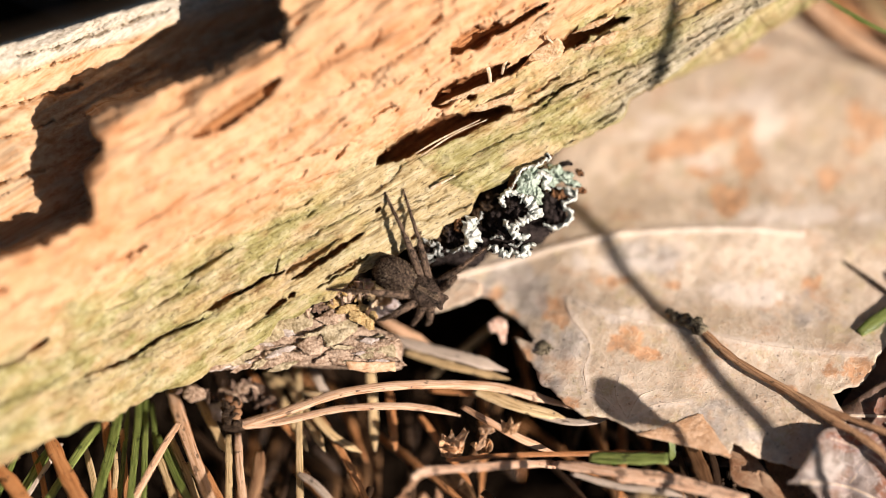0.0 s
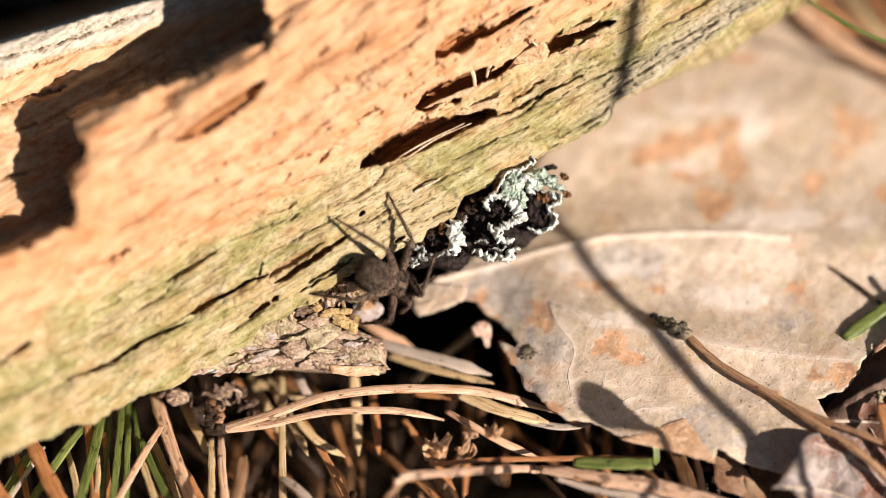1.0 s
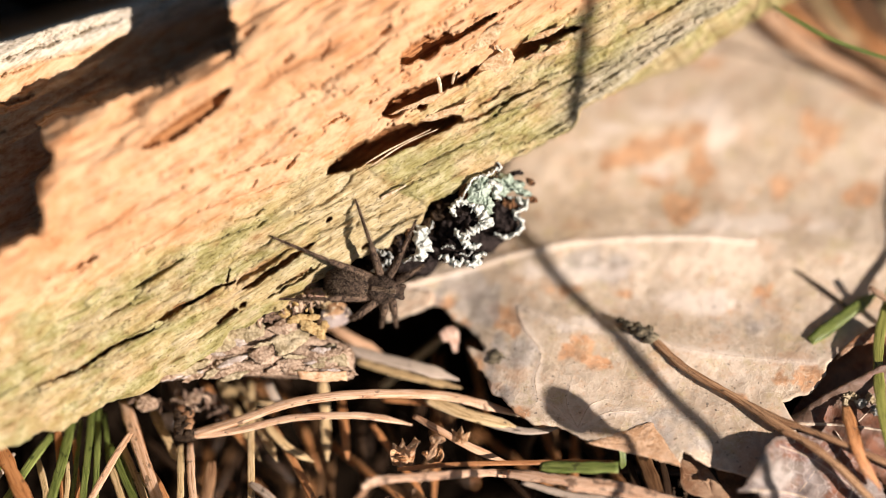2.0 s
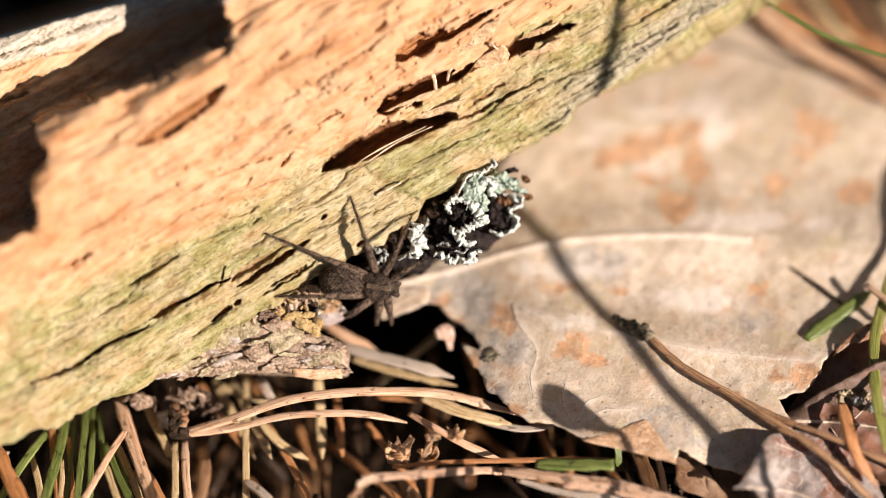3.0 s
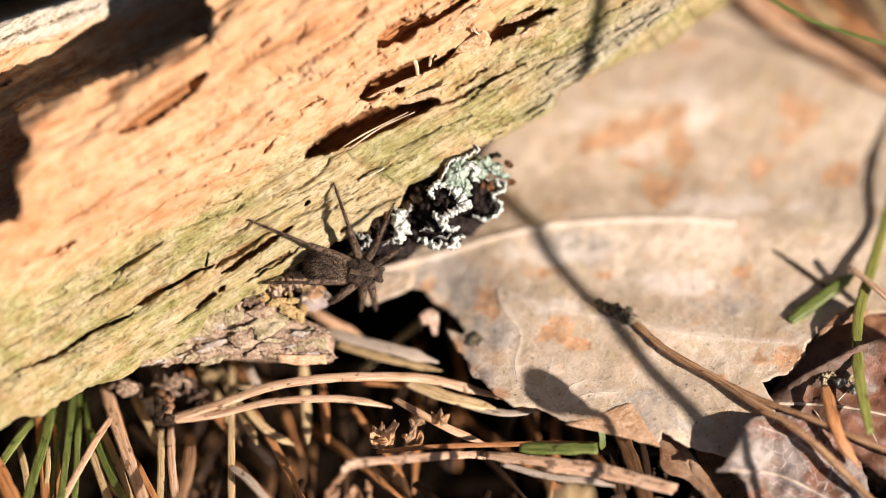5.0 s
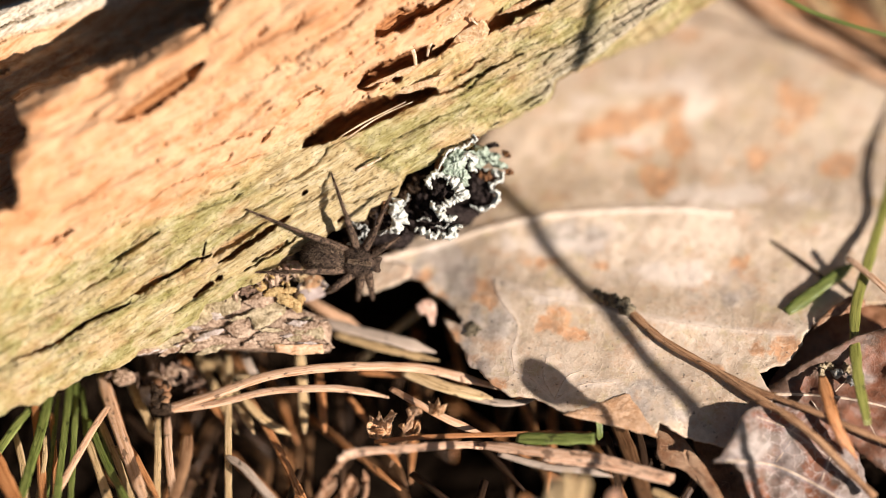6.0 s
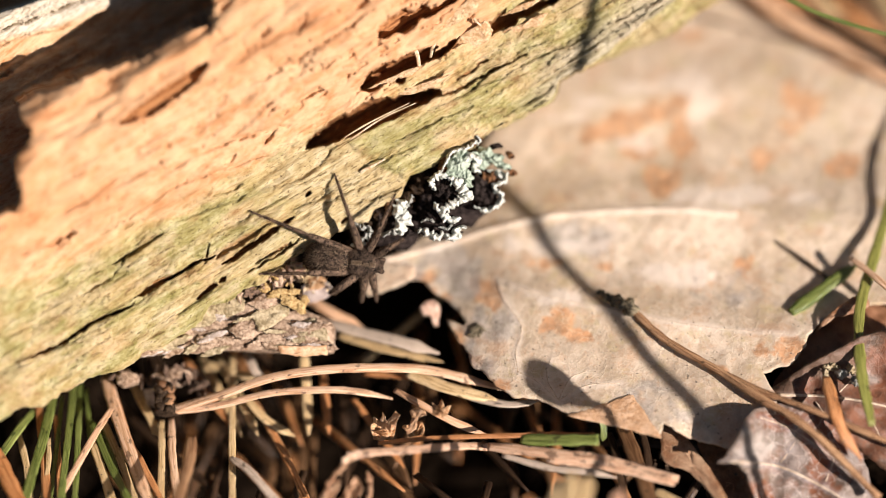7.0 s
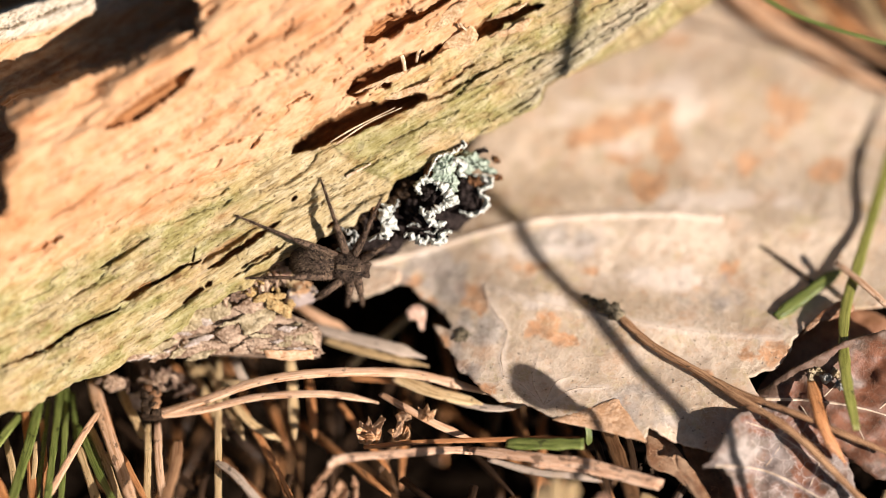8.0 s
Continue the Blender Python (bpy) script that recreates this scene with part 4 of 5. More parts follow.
def build_twig():
    base = tagged(new("twig"), "thin bare brown twig with a knobbly end on a dead leaf", "twig")
    for name, pts, w in (("stem", [(1186, 556, -5.0), (1235, 580, -5.0), (1300, 636, -5.0), (1400, 695, -4.9), (1460, 735, -4.6), (1560, 800, -5.0), (1680, 920, -8.0)], 14),
                         ("side_shoot", [(1400, 694, -4.9), (1470, 728, -4.5), (1570, 766, -4.4), (1740, 840, -6.0)], 11)):
        way = spline([on(*p) for p in pts], 60)
        bm = bmesh.new()
        tube(bm, way, [w / 40000] * 60, 10, 0.9, wobble=0.3)
        part(name, bm, TWIG, base)
    for a, b, r in ((1196, 560, 0.55), (1214, 568, 0.75), (1228, 574, 0.85), (1240, 582, 0.7), (1186, 552, 0.4)):
        bm = bmesh.new()
        blob(bm, on(a, b, -4.7), (r / 1000, r * 0.7 / 1000, r * 0.7 / 1000), None, 2, 0.9, 5000)
        part("bud_scale", bm, KNOB, base)


build_twig()


# ---- bark flake, crust and scraps by the rim ----
def slab(bm, outline, z, thick, rough, step=9, index=0, tilt=(0, 0), sharp=False):
    """A thin rough flake: outline in a, b; z in mm, tilt in mm per 100 steps."""
    xs, ys = [p[0] for p in outline], [p[1] for p in outline]
    cx, cy = sum(xs) / len(xs), sum(ys) / len(ys)
    ring = []
    n = 40
    loop = spline([(x, y, 0) for x, y in (*outline, outline[0])], n + 1)[:-1]
    if sharp:
        m = len(outline)
        loop = [Vector((*outline[int(k * m / n)], 0)).lerp(Vector((*outline[(int(k * m / n) + 1) % m], 0)), k * m / n % 1) for k in range(n)]
    rows = []
    for k, f in enumerate((0.0001, 0.35, 0.65, 0.88, 1.0, 1.02, 0.9)):
        row = []
        for q in loop:
            x, y = cx + (q.x - cx) * f, cy + (q.y - cy) * f
            d = rough * (noise.noise((x / 21, y / 9, z)) + 0.6 * noise.noise((x / 7, y / 5, z + 4)))
            dome = thick * (1 - f ** 7) if k < 5 else (-thick * 0.5 if k == 5 else -thick * 1.6)
            row.append(bm.verts.new(at(x + 2.5 * noise.noise((x / 6, y / 6, 1)), y + 2.5 * noise.noise((x / 6, y / 6, 5)), z + dome + d + tilt[0] * (x - cx) / 100 + tilt[1] * (y - cy) / 100)))
        rows.append(row)
    for r0, r1 in zip(rows, rows[1:]):
        for k in range(n):
            bm.faces.new((r0[k], r1[k], r1[(k + 1) % n], r0[(k + 1) % n])).material_index = index
    bm.faces.new(rows[0])
    bm.faces.new(rows[-1][::-1])


def wood_flakes():
    """Torn plates of wood that stand over the crevices of the log."""
    back = LOG.matrix_basis.inverted()
    for outline, up in (([(922, 120), (946, 90), (972, 76), (986, 66), (1000, 84), (990, 104), (962, 120), (940, 116)], 0.25), ([(892, 74), (924, 50), (960, 30), (988, 20), (972, 50), (932, 74), (908, 86)], 0.2),
                        ([(1006, 98), (1024, 80), (1052, 74), (1068, 62), (1096, 54), (1082, 78), (1050, 84), (1040, 98), (1020, 106)], 0.2), ([(776, 186), (806, 170), (850, 152), (876, 144), (852, 166), (830, 168), (808, 184)], 0.1),
                        ([(1010, 60), (1034, 44), (1062, 34), (1090, 26), (1070, 42), (1040, 54)], 0.15), ([(816, 196), (860, 182), (900, 168), (930, 160), (896, 182), (850, 198)], 0.2)):
        ca, cb = sum(p[0] for p in outline) / len(outline), sum(p[1] for p in outline) / len(outline)
        q, r = st(ca, cb)
        z, _, _, cut, _ = log_height(np.array([[q]]), np.array([[r]]))
        bm = bmesh.new()
        slab(bm, outline, float(z[0, 0] + cut[0, 0]) + up, 0.12, 0.16, tilt=(0.0, -3.0), sharp=True)
        bmesh.ops.transform(bm, matrix=back, verts=bm.verts)
        part("wood_flake", bm, FLAKE, LOG, "torn pale wood flake")


wood_flakes()


def build_bark():
    base = tagged(new("bark_flake"), "scaly grey-brown pine bark flake under a log rim", "bark")
    body = [(318, 664), (370, 636), (430, 600), (470, 578), (520, 560), (590, 548), (650, 575), (706, 602), (708, 640), (696, 655), (600, 652), (470, 648)]
    bm = bmesh.new()
    slab(bm, body, -1.2, 1.3, 0.5)
    part("backing", bm, BARK, base)
    rng = random.Random(4)
    flakes = [((478, 590), 34, 16, -14), ((520, 572), 36, 14, -14), ((560, 610), 34, 17, -18), ((600, 585), 34, 20, -25), ((640, 615), 34, 18, 12), ((675, 612), 30, 16, 20),
              ((430, 622), 34, 15, -22), ((390, 640), 30, 10, -16), ((500, 632), 40, 12, -6), ((560, 638), 44, 10, 0), ((620, 640), 34, 10, 4), ((672, 640), 34, 10, 4), ((590, 560), 26, 12, -8), ((455, 640), 34, 8, -4)]
    for i, ((x, y), la, lb, turn) in enumerate(flakes):
        c, s = math.cos(radians(turn)), math.sin(radians(turn))
        loop = []
        for k in range(8):
            w = 2 * math.pi * (k + rng.uniform(-0.3, 0.3)) / 8
            r = 1.12 + 0.25 * rng.uniform(-1, 1)
            loop.append((x + c * la * r * math.cos(w) - s * lb * r * math.sin(w), y + s * la * r * math.cos(w) + c * lb * r * math.sin(w)))
        bm = bmesh.new()
        slab(bm, loop, 0.2 + 0.35 * rng.random(), 0.16, 0.20, tilt=(rng.uniform(-0.8, 0.8), rng.uniform(0.0, 2.0)), sharp=True)
        part("scale", bm, BARK_GREEN if i in (0, 1, 3, 5) else BARK, base)
    for i in range(30):
        f = rng.random()
        x = 360 + 340 * f
        y = rng.uniform(655 - 95 * min(1, (x - 320) / 230), 650) if x < 600 else rng.uniform(570 + 0.3 * (x - 600), 650)
        la, lb, turn = rng.uniform(14, 34), rng.uniform(3.5, 8), radians(rng.uniform(-32, 8))
        c, s = math.cos(turn), math.sin(turn)
        loop = [(x + c * la * u - s * lb * v, y + s * la * u + c * lb * v) for u, v in ((-1, 0), (-0.3, -1), (0.6, -0.8), (1, 0.2), (0.2, 1), (-0.6, 0.7))]
        bm = bmesh.new()
        slab(bm, loop, 0.55 + 0.2 * rng.random(), 0.10, 0.10, tilt=(rng.uniform(-0.6, 0.6), rng.uniform(-0.5, 1.5)), sharp=True)
        part("flake", bm, (BARK, BARK_GREEN, PALE_SCRAP)[i % 3], base)


build_bark()
folded_corner()


def scrap(name, outline, z, mat, label, category, thick=0.2, rough=0.25, tilt=(0, 0), sharp=False):
    bm = bmesh.new()
    slab(bm, outline, z, thick, rough, tilt=tilt, sharp=sharp)
    return tagged(finish(name, bm, mat), label, category)


scrap("wood_chip", [(628, 498), (652, 492), (662, 505), (650, 512), (632, 510)], 0.6, SCRAP, "pinkish wood chip under a log rim", "wood chip", 0.4, 0.3)
scrap("leaf_scrap", [(664, 522), (690, 516), (698, 528), (682, 542), (664, 538)], -2.0, CHAFF, "reddish leaf scrap in the litter", "leaf scrap", 0.06, 0.12, (2.0, 1.0))


def crumbs(places, count, size, mat, label, seed):
    """Loose bark crumbs heaped along a line of a, b, z."""
    rng = random.Random(seed)
    bm = bmesh.new()
    for _ in range(count):
        k = rng.random() * (len(places) - 1)
        p, q = Vector(places[int(k)]), Vector(places[int(k) + 1])
        wide = 1.0 if seed < 38 else 4.0
        c = p.lerp(q, k % 1) + Vector((rng.gauss(0, 9 * wide), rng.gauss(0, 8 * wide), rng.gauss(0, 0.35)))
        r = rng.uniform(0.4, 1.0) * size
        w = [rng.uniform(0, 6.28) for _ in range(3)]
        blob(bm, at(*c), (r * rng.uniform(0.8, 2.2) / 1000, r * rng.uniform(0.4, 0.9) / 1000, r * rng.uniform(0.15, 0.5) / 1000), Euler(w).to_matrix(), 1, 0.6, 6000)
    for f in bm.faces:
        f.smooth = False
    tagged(finish("bark_crumbs", bm, mat, smooth=False), label, "crumbs", kind="stuff")


HEAP = [(470, 575, -0.6), (520, 552, 0.0), (570, 535, 0.2), (610, 524, 0.1), (650, 505, 0.0)]
crumbs(HEAP, 130, 0.55, BARK, "heap of brown bark crumbs under a log rim", 31)
crumbs(HEAP, 120, 0.5, DIM, "heap of dark bark crumbs under a log rim", 32)
crumbs(HEAP, 60, 0.45, RESIN, "ochre crumbs under a log rim", 33)
crumbs([(560, 530, 0.5), (650, 500, 0.3), (690, 545, -2.0)], 40, 0.35, SPLINTER, "pale wood crumbs under a log rim", 34)
crumbs([(330, 690, -2.0), (400, 700, -2.8), (450, 690, -2.6), (480, 720, -3.5)], 70, 0.6, DIM, "dark bark crumbs beneath a log", 35)
crumbs([(745, 430, 0.3), (790, 405, -0.2), (850, 385, -1.2), (870, 340, -1.0)], 90, 0.4, HUMUS, "black crumbs behind lichen lobes", 36)
crumbs([(1180, 850, 1.0), (1260, 850, 0.6), (1340, 860, 0.0)], 40, 0.4, HUMUS, "dark crumbs under a leaf edge", 37)


scrap("leaf_scrap", [(862, 572), (880, 562), (896, 572), (896, 605), (888, 608), (880, 590), (866, 588)], -3.6, SCRAP, "small pink leaf scrap in a dark gap", "leaf scrap")
scrap("leaf_scrap", [(764, 502), (800, 495), (850, 503), (846, 526), (806, 543), (770, 552), (760, 530)], -5.2, LEAF, "cream leaf scrap beneath a leaf base", "leaf scrap", 0.08, 0.3, (1.0, 2.5))
scrap("leaf_scrap", [(654, 536), (676, 524), (700, 530), (706, 546), (688, 560), (660, 562)], -3.2, DIM_PINK, "dull pinkish leaf scrap under a log rim", "leaf scrap", 0.06, 0.15, (1.0, 2.0))
scrap("wood_chip", [(322, 690), (340, 682), (362, 690), (362, 705), (340, 712), (325, 705)], -1.6, BARK, "grey-pink bark crumb under a log", "bark crumb", 0.4, 0.4)
scrap("wood_chip", [(385, 690), (430, 676), (458, 690), (440, 710), (400, 708)], -2.4, BARK, "grey-pink bark crumb under a log", "bark crumb", 0.4, 0.6)
scrap("wood_chip", [(370, 715), (398, 715), (402, 745), (378, 742)], -2.2, PALE_SCRAP, "pale square bark crumb under a log", "bark crumb", 0.3, 0.3)
scrap("leaf_scrap", [(1288, 792), (1304, 785), (1332, 806), (1361, 841), (1391, 886), (1410, 921), (1398, 931), (1371, 898), (1336, 868), (1298, 852)], 5.2, SCRAP_RUST, "rusty torn leaf tip under a leaf edge", "leaf scrap", 0.08, 0.22, (0.6, 3.2))
scrap("leaf_scrap", [(1345, 800), (1400, 790), (1475, 830), (1510, 960), (1440, 1000), (1398, 925)], 1.8, LEAF_RUST, "dark brown leaf piece under curled leaf", "leaf scrap", 0.1, 0.4, (0.0, 3.0))
scrap("wood_chip", [(612, 640), (698, 641), (700, 657), (655, 660), (618, 655)], 0.9, FOLD, "square-ended tan wood chip on a bark flake", "wood chip", 0.12, 0.1, (0, 0), True)
scrap("leaf_scrap", [(682, 928), (690, 906), (708, 888), (724, 878), (722, 898), (704, 916)], 8.4, SCRAP_RUST, "rusty curled leaf shred in the litter", "leaf scrap", 0.06, 0.3, (2.0, 3.0))
scrap("leaf_scrap", [(701, 945), (724, 912), (740, 884), (752, 874), (764, 890), (760, 908), (732, 946)], 8.0, SCRAP_RUST, "rusty curled leaf shred in the litter", "leaf scrap", 0.06, 0.35, (3.0, 2.0))


scrap("leaf_scrap", [(1545, 640), (1590, 600), (1650, 575), (1720, 600), (1740, 660), (1640, 690), (1540, 715), (1490, 720)], -1.6, LEAF_RUST, "rusty leaf piece in a dark gap between leaves", "leaf scrap", 0.1, 0.5, (0.0, 3.0))


scrap("leaf_scrap", [(1570, 622), (1582, 600), (1606, 580), (1642, 560), (1660, 578), (1625, 594), (1590, 602)], -0.2, SCRAP_RUST, "tan leaf scrap lit in a gap between leaves", "leaf scrap", 0.08, 0.2, (0.0, 2.0))


def chaff(a, b, h, size, seed):
    rng = random.Random(seed)
    base = tagged(new("bud_husk"), "torn rusty bud husk lying among needles", "husk")
    for k in range(8):
        w = rng.uniform(0, 6.28)
        way = spline([on(a, b, h), on(a + size * 0.5 * math.cos(w), b - size * 0.4, h + 0.8), on(a + size * math.cos(w) * 0.8, b - size * 0.9 * rng.random() - 4, h + 1.2 + rng.random())], 9)
        bm = bmesh.new()
        tube(bm, way, [0.0008 * (1 - 1.7 * abs(i / 8 - 0.5)) for i in range(9)], 8, 0.10, wobble=0.7)
        part("scale", bm, CHAFF, base)


chaff(800, 806, -8.6, 26, 1)
chaff(852, 800, -8.6, 20, 2)
scrap("bud_husk", [(780, 806), (782, 768), (789, 784), (800, 760), (805, 776), (822, 758), (829, 766), (820, 786), (812, 800), (798, 812)], 3.4, FOLD, "torn papery tan bud husk among needles", "husk", 0.04, 0.35, (4.0, 1.5), True)
scrap("bud_husk", [(842, 800), (850, 772), (846, 758), (858, 752), (874, 758), (876, 766), (862, 768), (858, 790)], 4.0, FOLD, "torn papery tan bud husk among needles", "husk", 0.04, 0.3, (3.0, 2.0), True)
scrap("bud_husk", [(888, 764), (886, 742), (896, 750), (904, 738), (910, 752), (921, 748), (914, 766), (902, 770)], 4.4, CHAFF, "torn rusty bud husk among needles", "husk", 0.04, 0.3, (3.0, 2.0), True)


def small_cone():
    base = tagged(new("pine_bud"), "small dark scaly pine bud beside needles", "bud")
    rng = random.Random(8)
    for k in range(12):
        bm = bmesh.new()
        f = k / 12
        c = on(410 + 9 * math.sin(k * 2.4), 708 + 44 * f, -8.6)
        blob(bm, c, (0.0007, 0.0005, 0.00035), Euler((rng.uniform(-0.5, 0.5), rng.uniform(-0.6, 0.6), k * 2.4)).to_matrix(), 2, 0.5, 4000)
        part("scale", bm, HUMUS if k % 3 else TWIG, base)


small_cone()


def moss_tuft():
    bm = bmesh.new()
    rng = random.Random(3)
    for k in range(26):
        w, l = rng.uniform(0, 6.28), rng.uniform(10, 26)
        p = [on(968, 618, -6.6), on(968 + l * 0.5 * math.cos(w), 618 + l * 0.4 * math.sin(w), -6.3), on(968 + l * math.cos(w), 618 + l * 0.85 * math.sin(w), -6.6)]
        tube(bm, spline(p, 5), [0.00016, 0.00016, 0.00013, 0.0001, 0.00004], 5)
    blob(bm, on(968, 620, -6.7), (0.0007, 0.0006, 0.0003), None, 2, 0.5)
    tagged(finish("moss_tuft", bm, KNOB), "tiny dark moss scrap stuck on a dead leaf", "moss")


moss_tuft()


# ---- lichen ----
def pad(base, a, b, z, ra, rb, turn, mat, seed, name="lobe", label="", thick=0.00025, under=None, lump=1.0):
    """A lumpy crust lobe with a ragged outline, domed in the middle."""
    n, m = 64, 10
    c, s = math.cos(radians(turn)), math.sin(radians(turn))
    bm = bmesh.new()
    rows = []
    for j in range(m + 1):
        f = max(j / m, 0.01)
        row = []
        for k in range(n):
            u, v = math.cos(2 * math.pi * k / n), math.sin(2 * math.pi * k / n)
            edge = 1 + 0.35 * noise.noise((u * 1.3, v * 1.3, seed * 3.3)) + 0.25 * noise.noise((u * 3.6, v * 3.6, seed * 5.1)) + 0.15 * noise.noise((u * 9, v * 9, seed * 7.7))
            x, y = ra * f * edge * u, rb * f * edge * v
            px, py = a + c * x - s * y, b + s * x + c * y
            d = lump * 0.45 * noise.noise((px / 11, py / 11, seed)) + lump * 0.28 * noise.noise((px / 4.5, py / 4.5, seed)) + 0.5 * min(1, lump * 1.4) * (1 - f * f)
            row.append(bm.verts.new(at(px, py, z + d)))
        rows.append(row)
    for j in range(m):
        for k in range(n):
            bm.faces.new((rows[j][k], rows[j][(k + 1) % n], rows[j + 1][(k + 1) % n], rows[j + 1][k]))
    bm.faces.new(rows[0][::-1])
    ob = part(name, bm, [mat, under or LICHEN_UNDER], base, label)
    mod = ob.modifiers.new("thickness", "SOLIDIFY")
    mod.thickness, mod.offset, mod.material_offset = thick, -1, 1
    return ob


def frill(base, path, width, mat, seed, curl=0.5, name="margin", label="crinkled white lobe margin"):
    """A crinkled margin or shred: a ribbon with lacy edges that curls towards the eye."""
    n, m = 16 * len(path), 8
    way = spline(path, n)
    bm = bmesh.new()
    rows = []
    for i, q in enumerate(way):
        d = way[min(i + 1, n - 1)] - way[max(i - 1, 0)]
        d = Vector((d.x, d.y, 0)).normalized()
        end = min(1, 0.35 + 4 * min(i, n - 1 - i) / n)
        row = []
        for j in range(m + 1):
            u = 2 * j / m - 1
            w = 0.62 + 0.55 * noise.noise((q.x / 6, q.y / 6, seed + (7 if u > 0 else 0))) + 0.28 * noise.noise((q.x / 3.4, q.y / 3.4, seed + (3 if u > 0 else 0)))
            off = width * 0.85 * u * max(0.2, w) * end
            x = q.x - d.y * off + 1.8 * noise.noise((q.x / 4, q.y / 4, seed + 20 + u))
            y = q.y + d.x * off + 1.8 * noise.noise((q.x / 4, q.y / 4, seed + 30 + u))
            z = q.z + curl * (0.6 - u * u) + 0.5 * noise.noise((x / 8, y / 8, seed)) + 0.12 * noise.noise((x / 3.2, y / 3.2, seed + 9))
            row.append(bm.verts.new(at(x, y, z)))
        rows.append(row)
    for r0, r1 in zip(rows, rows[1:]):
        for j in range(m):
            bm.faces.new((r0[j], r0[j + 1], r1[j + 1], r1[j]))
    ob = part(name, bm, mat, base, label)
    ob.modifiers.new("thickness", "SOLIDIFY").thickness = 0.00012
    return ob


def build_lichens():
    base = tagged(new("lichen"), "ruffled pale grey-green leafy lichen with black underside under a log rim", "lichen")
    for i, (a, b, z, ra, rb, turn, mat, label) in enumerate((
            (914, 366, 0.1, 30, 25, 10, LICHEN_UNDER, "black lobe underside"), (905, 427, 0.2, 40, 20, 22, LICHEN_UNDER, "black lobe underside"), (890, 395, -0.8, 30, 34, 0, LICHEN_UNDER, "black lobe underside"),
            (982, 366, -1.6, 30, 34, 10, LICHEN_UNDER, "dark brown lobe underside"), (992, 345, -1.3, 18, 12, 30, LICHEN_BROWN, "brown lobe edge"),
            (936, 322, 0.8, 20, 31, 24, LICHEN_TOP, "smooth pale green lobe"), (948, 345, 0.7, 13, 18, -20, LICHEN_TOP, "smooth pale green lobe"),
            (911, 320, 0.3, 10, 25, 24, LICHEN_BROWN, "glossy brown lobe"), (962, 284, -0.2, 18, 7, -32, LICHEN_BROWN, "brown lobe edge"),
            (984, 300, -1.0, 15, 9, 20, LICHEN_TOP, ""), (1002, 312, -1.1, 17, 9, -15, LICHEN_TOP, ""), (978, 320, -0.9, 12, 12, 0, LICHEN_TOP, ""), (1014, 326, -1.2, 13, 7, 10, LICHEN_TOP, ""), (1006, 340, -1.2, 18, 7, 20, LICHEN_RIM, ""),
            (1026, 306, -1.4, 9, 6, 40, LICHEN_BROWN, "brown lobe edge"), (1030, 338, -1.4, 8, 7, 0, LICHEN_BROWN, "brown lobe edge"), (1000, 290, -1.3, 12, 6, -10, LICHEN_UNDER, ""))):
        pad(base, a, b, z, ra, rb, turn, mat, i + 1, "lobe", label)
    for i, (path, width, mat) in enumerate((
            ([(895, 366, 1.0), (887, 355, 1.1), (893, 344, 1.2), (906, 340, 1.2), (918, 346, 1.1)], 11, LICHEN_RIM),
            ([(918, 346, 1.1), (930, 352, 1.3), (942, 362, 1.4), (950, 376, 1.3), (944, 388, 1.2)], 17, LICHEN_RIM),
            ([(950, 380, 1.2), (936, 386, 1.3), (924, 392, 1.3), (910, 402, 1.2), (908, 412, 1.2), (922, 420, 1.1), (938, 416, 0.9)], 15, LICHEN_RIM),
            ([(893, 388, 0.9), (896, 400, 1.0), (904, 404, 1.0)], 9, LICHEN_RIM),
            ([(862, 440, 0.8), (874, 437, 0.9), (884, 446, 1.0), (896, 451, 1.0), (908, 447, 1.0), (920, 452, 1.0), (932, 448, 0.9), (930, 436, 0.9), (948, 434, 0.7)], 13, LICHEN_RIM),
            ([(905, 334, 1.1), (914, 318, 1.2), (922, 302, 1.2), (934, 296, 1.2), (948, 294, 1.0), (962, 286, 0.6), (974, 280, 0.3), (968, 271, 0.2)], 6, LICHEN_RIM),
            ([(948, 316, 1.1), (958, 308, 1.0), (968, 314, 0.8), (964, 328, 0.6), (974, 338, 0.2)], 13, LICHEN_RIM),
            ([(1020, 336, -0.9), (1018, 350, -0.8), (1002, 358, -0.7), (998, 366, -0.7), (1010, 376, -0.7), (1008, 390, -0.8), (996, 400, -0.8), (978, 403, -0.8), (962, 396, -0.8)], 9, LICHEN_RIM),
            ([(960, 300, 0.2), (972, 304, -0.2), (980, 312, -0.4)], 7, LICHEN_TOP), ([(990, 312, -0.5), (1000, 322, -0.6), (1014, 320, -0.7)], 8, LICHEN_TOP),
            ([(868, 424, 0.7), (880, 418, 0.9), (892, 424, 0.9)], 5, LICHEN_GREY), ([(900, 432, 0.9), (914, 436, 0.9), (924, 428, 0.9)], 5, LICHEN_GREY))):
        frill(base, path, width, mat, i * 11 + 3)
    bm = bmesh.new()
    blob(bm, at(905, 375, -3.5), (0.004, 0.0035, 0.002), BANK, 3, 0.6)
    part("hold", bm, LICHEN_UNDER, base)
    low = tagged(new("lichen"), "small crumpled white-grey lichen at a log rim", "lichen")
    for i, (a, b, z, ra, rb, turn, mat) in enumerate(((800, 412, -0.4, 16, 34, 0, LICHEN_UNDER), (820, 400, -0.1, 14, 22, 20, LICHEN_UNDER), (768, 448, 0.3, 30, 13, -8, LICHEN_UNDER), (842, 440, 0.0, 16, 10, 20, LICHEN_UNDER), (812, 396, 0.3, 9, 14, 10, LICHEN_BROWN))):
        pad(low, a, b, z, ra, rb, turn, mat, i + 40)
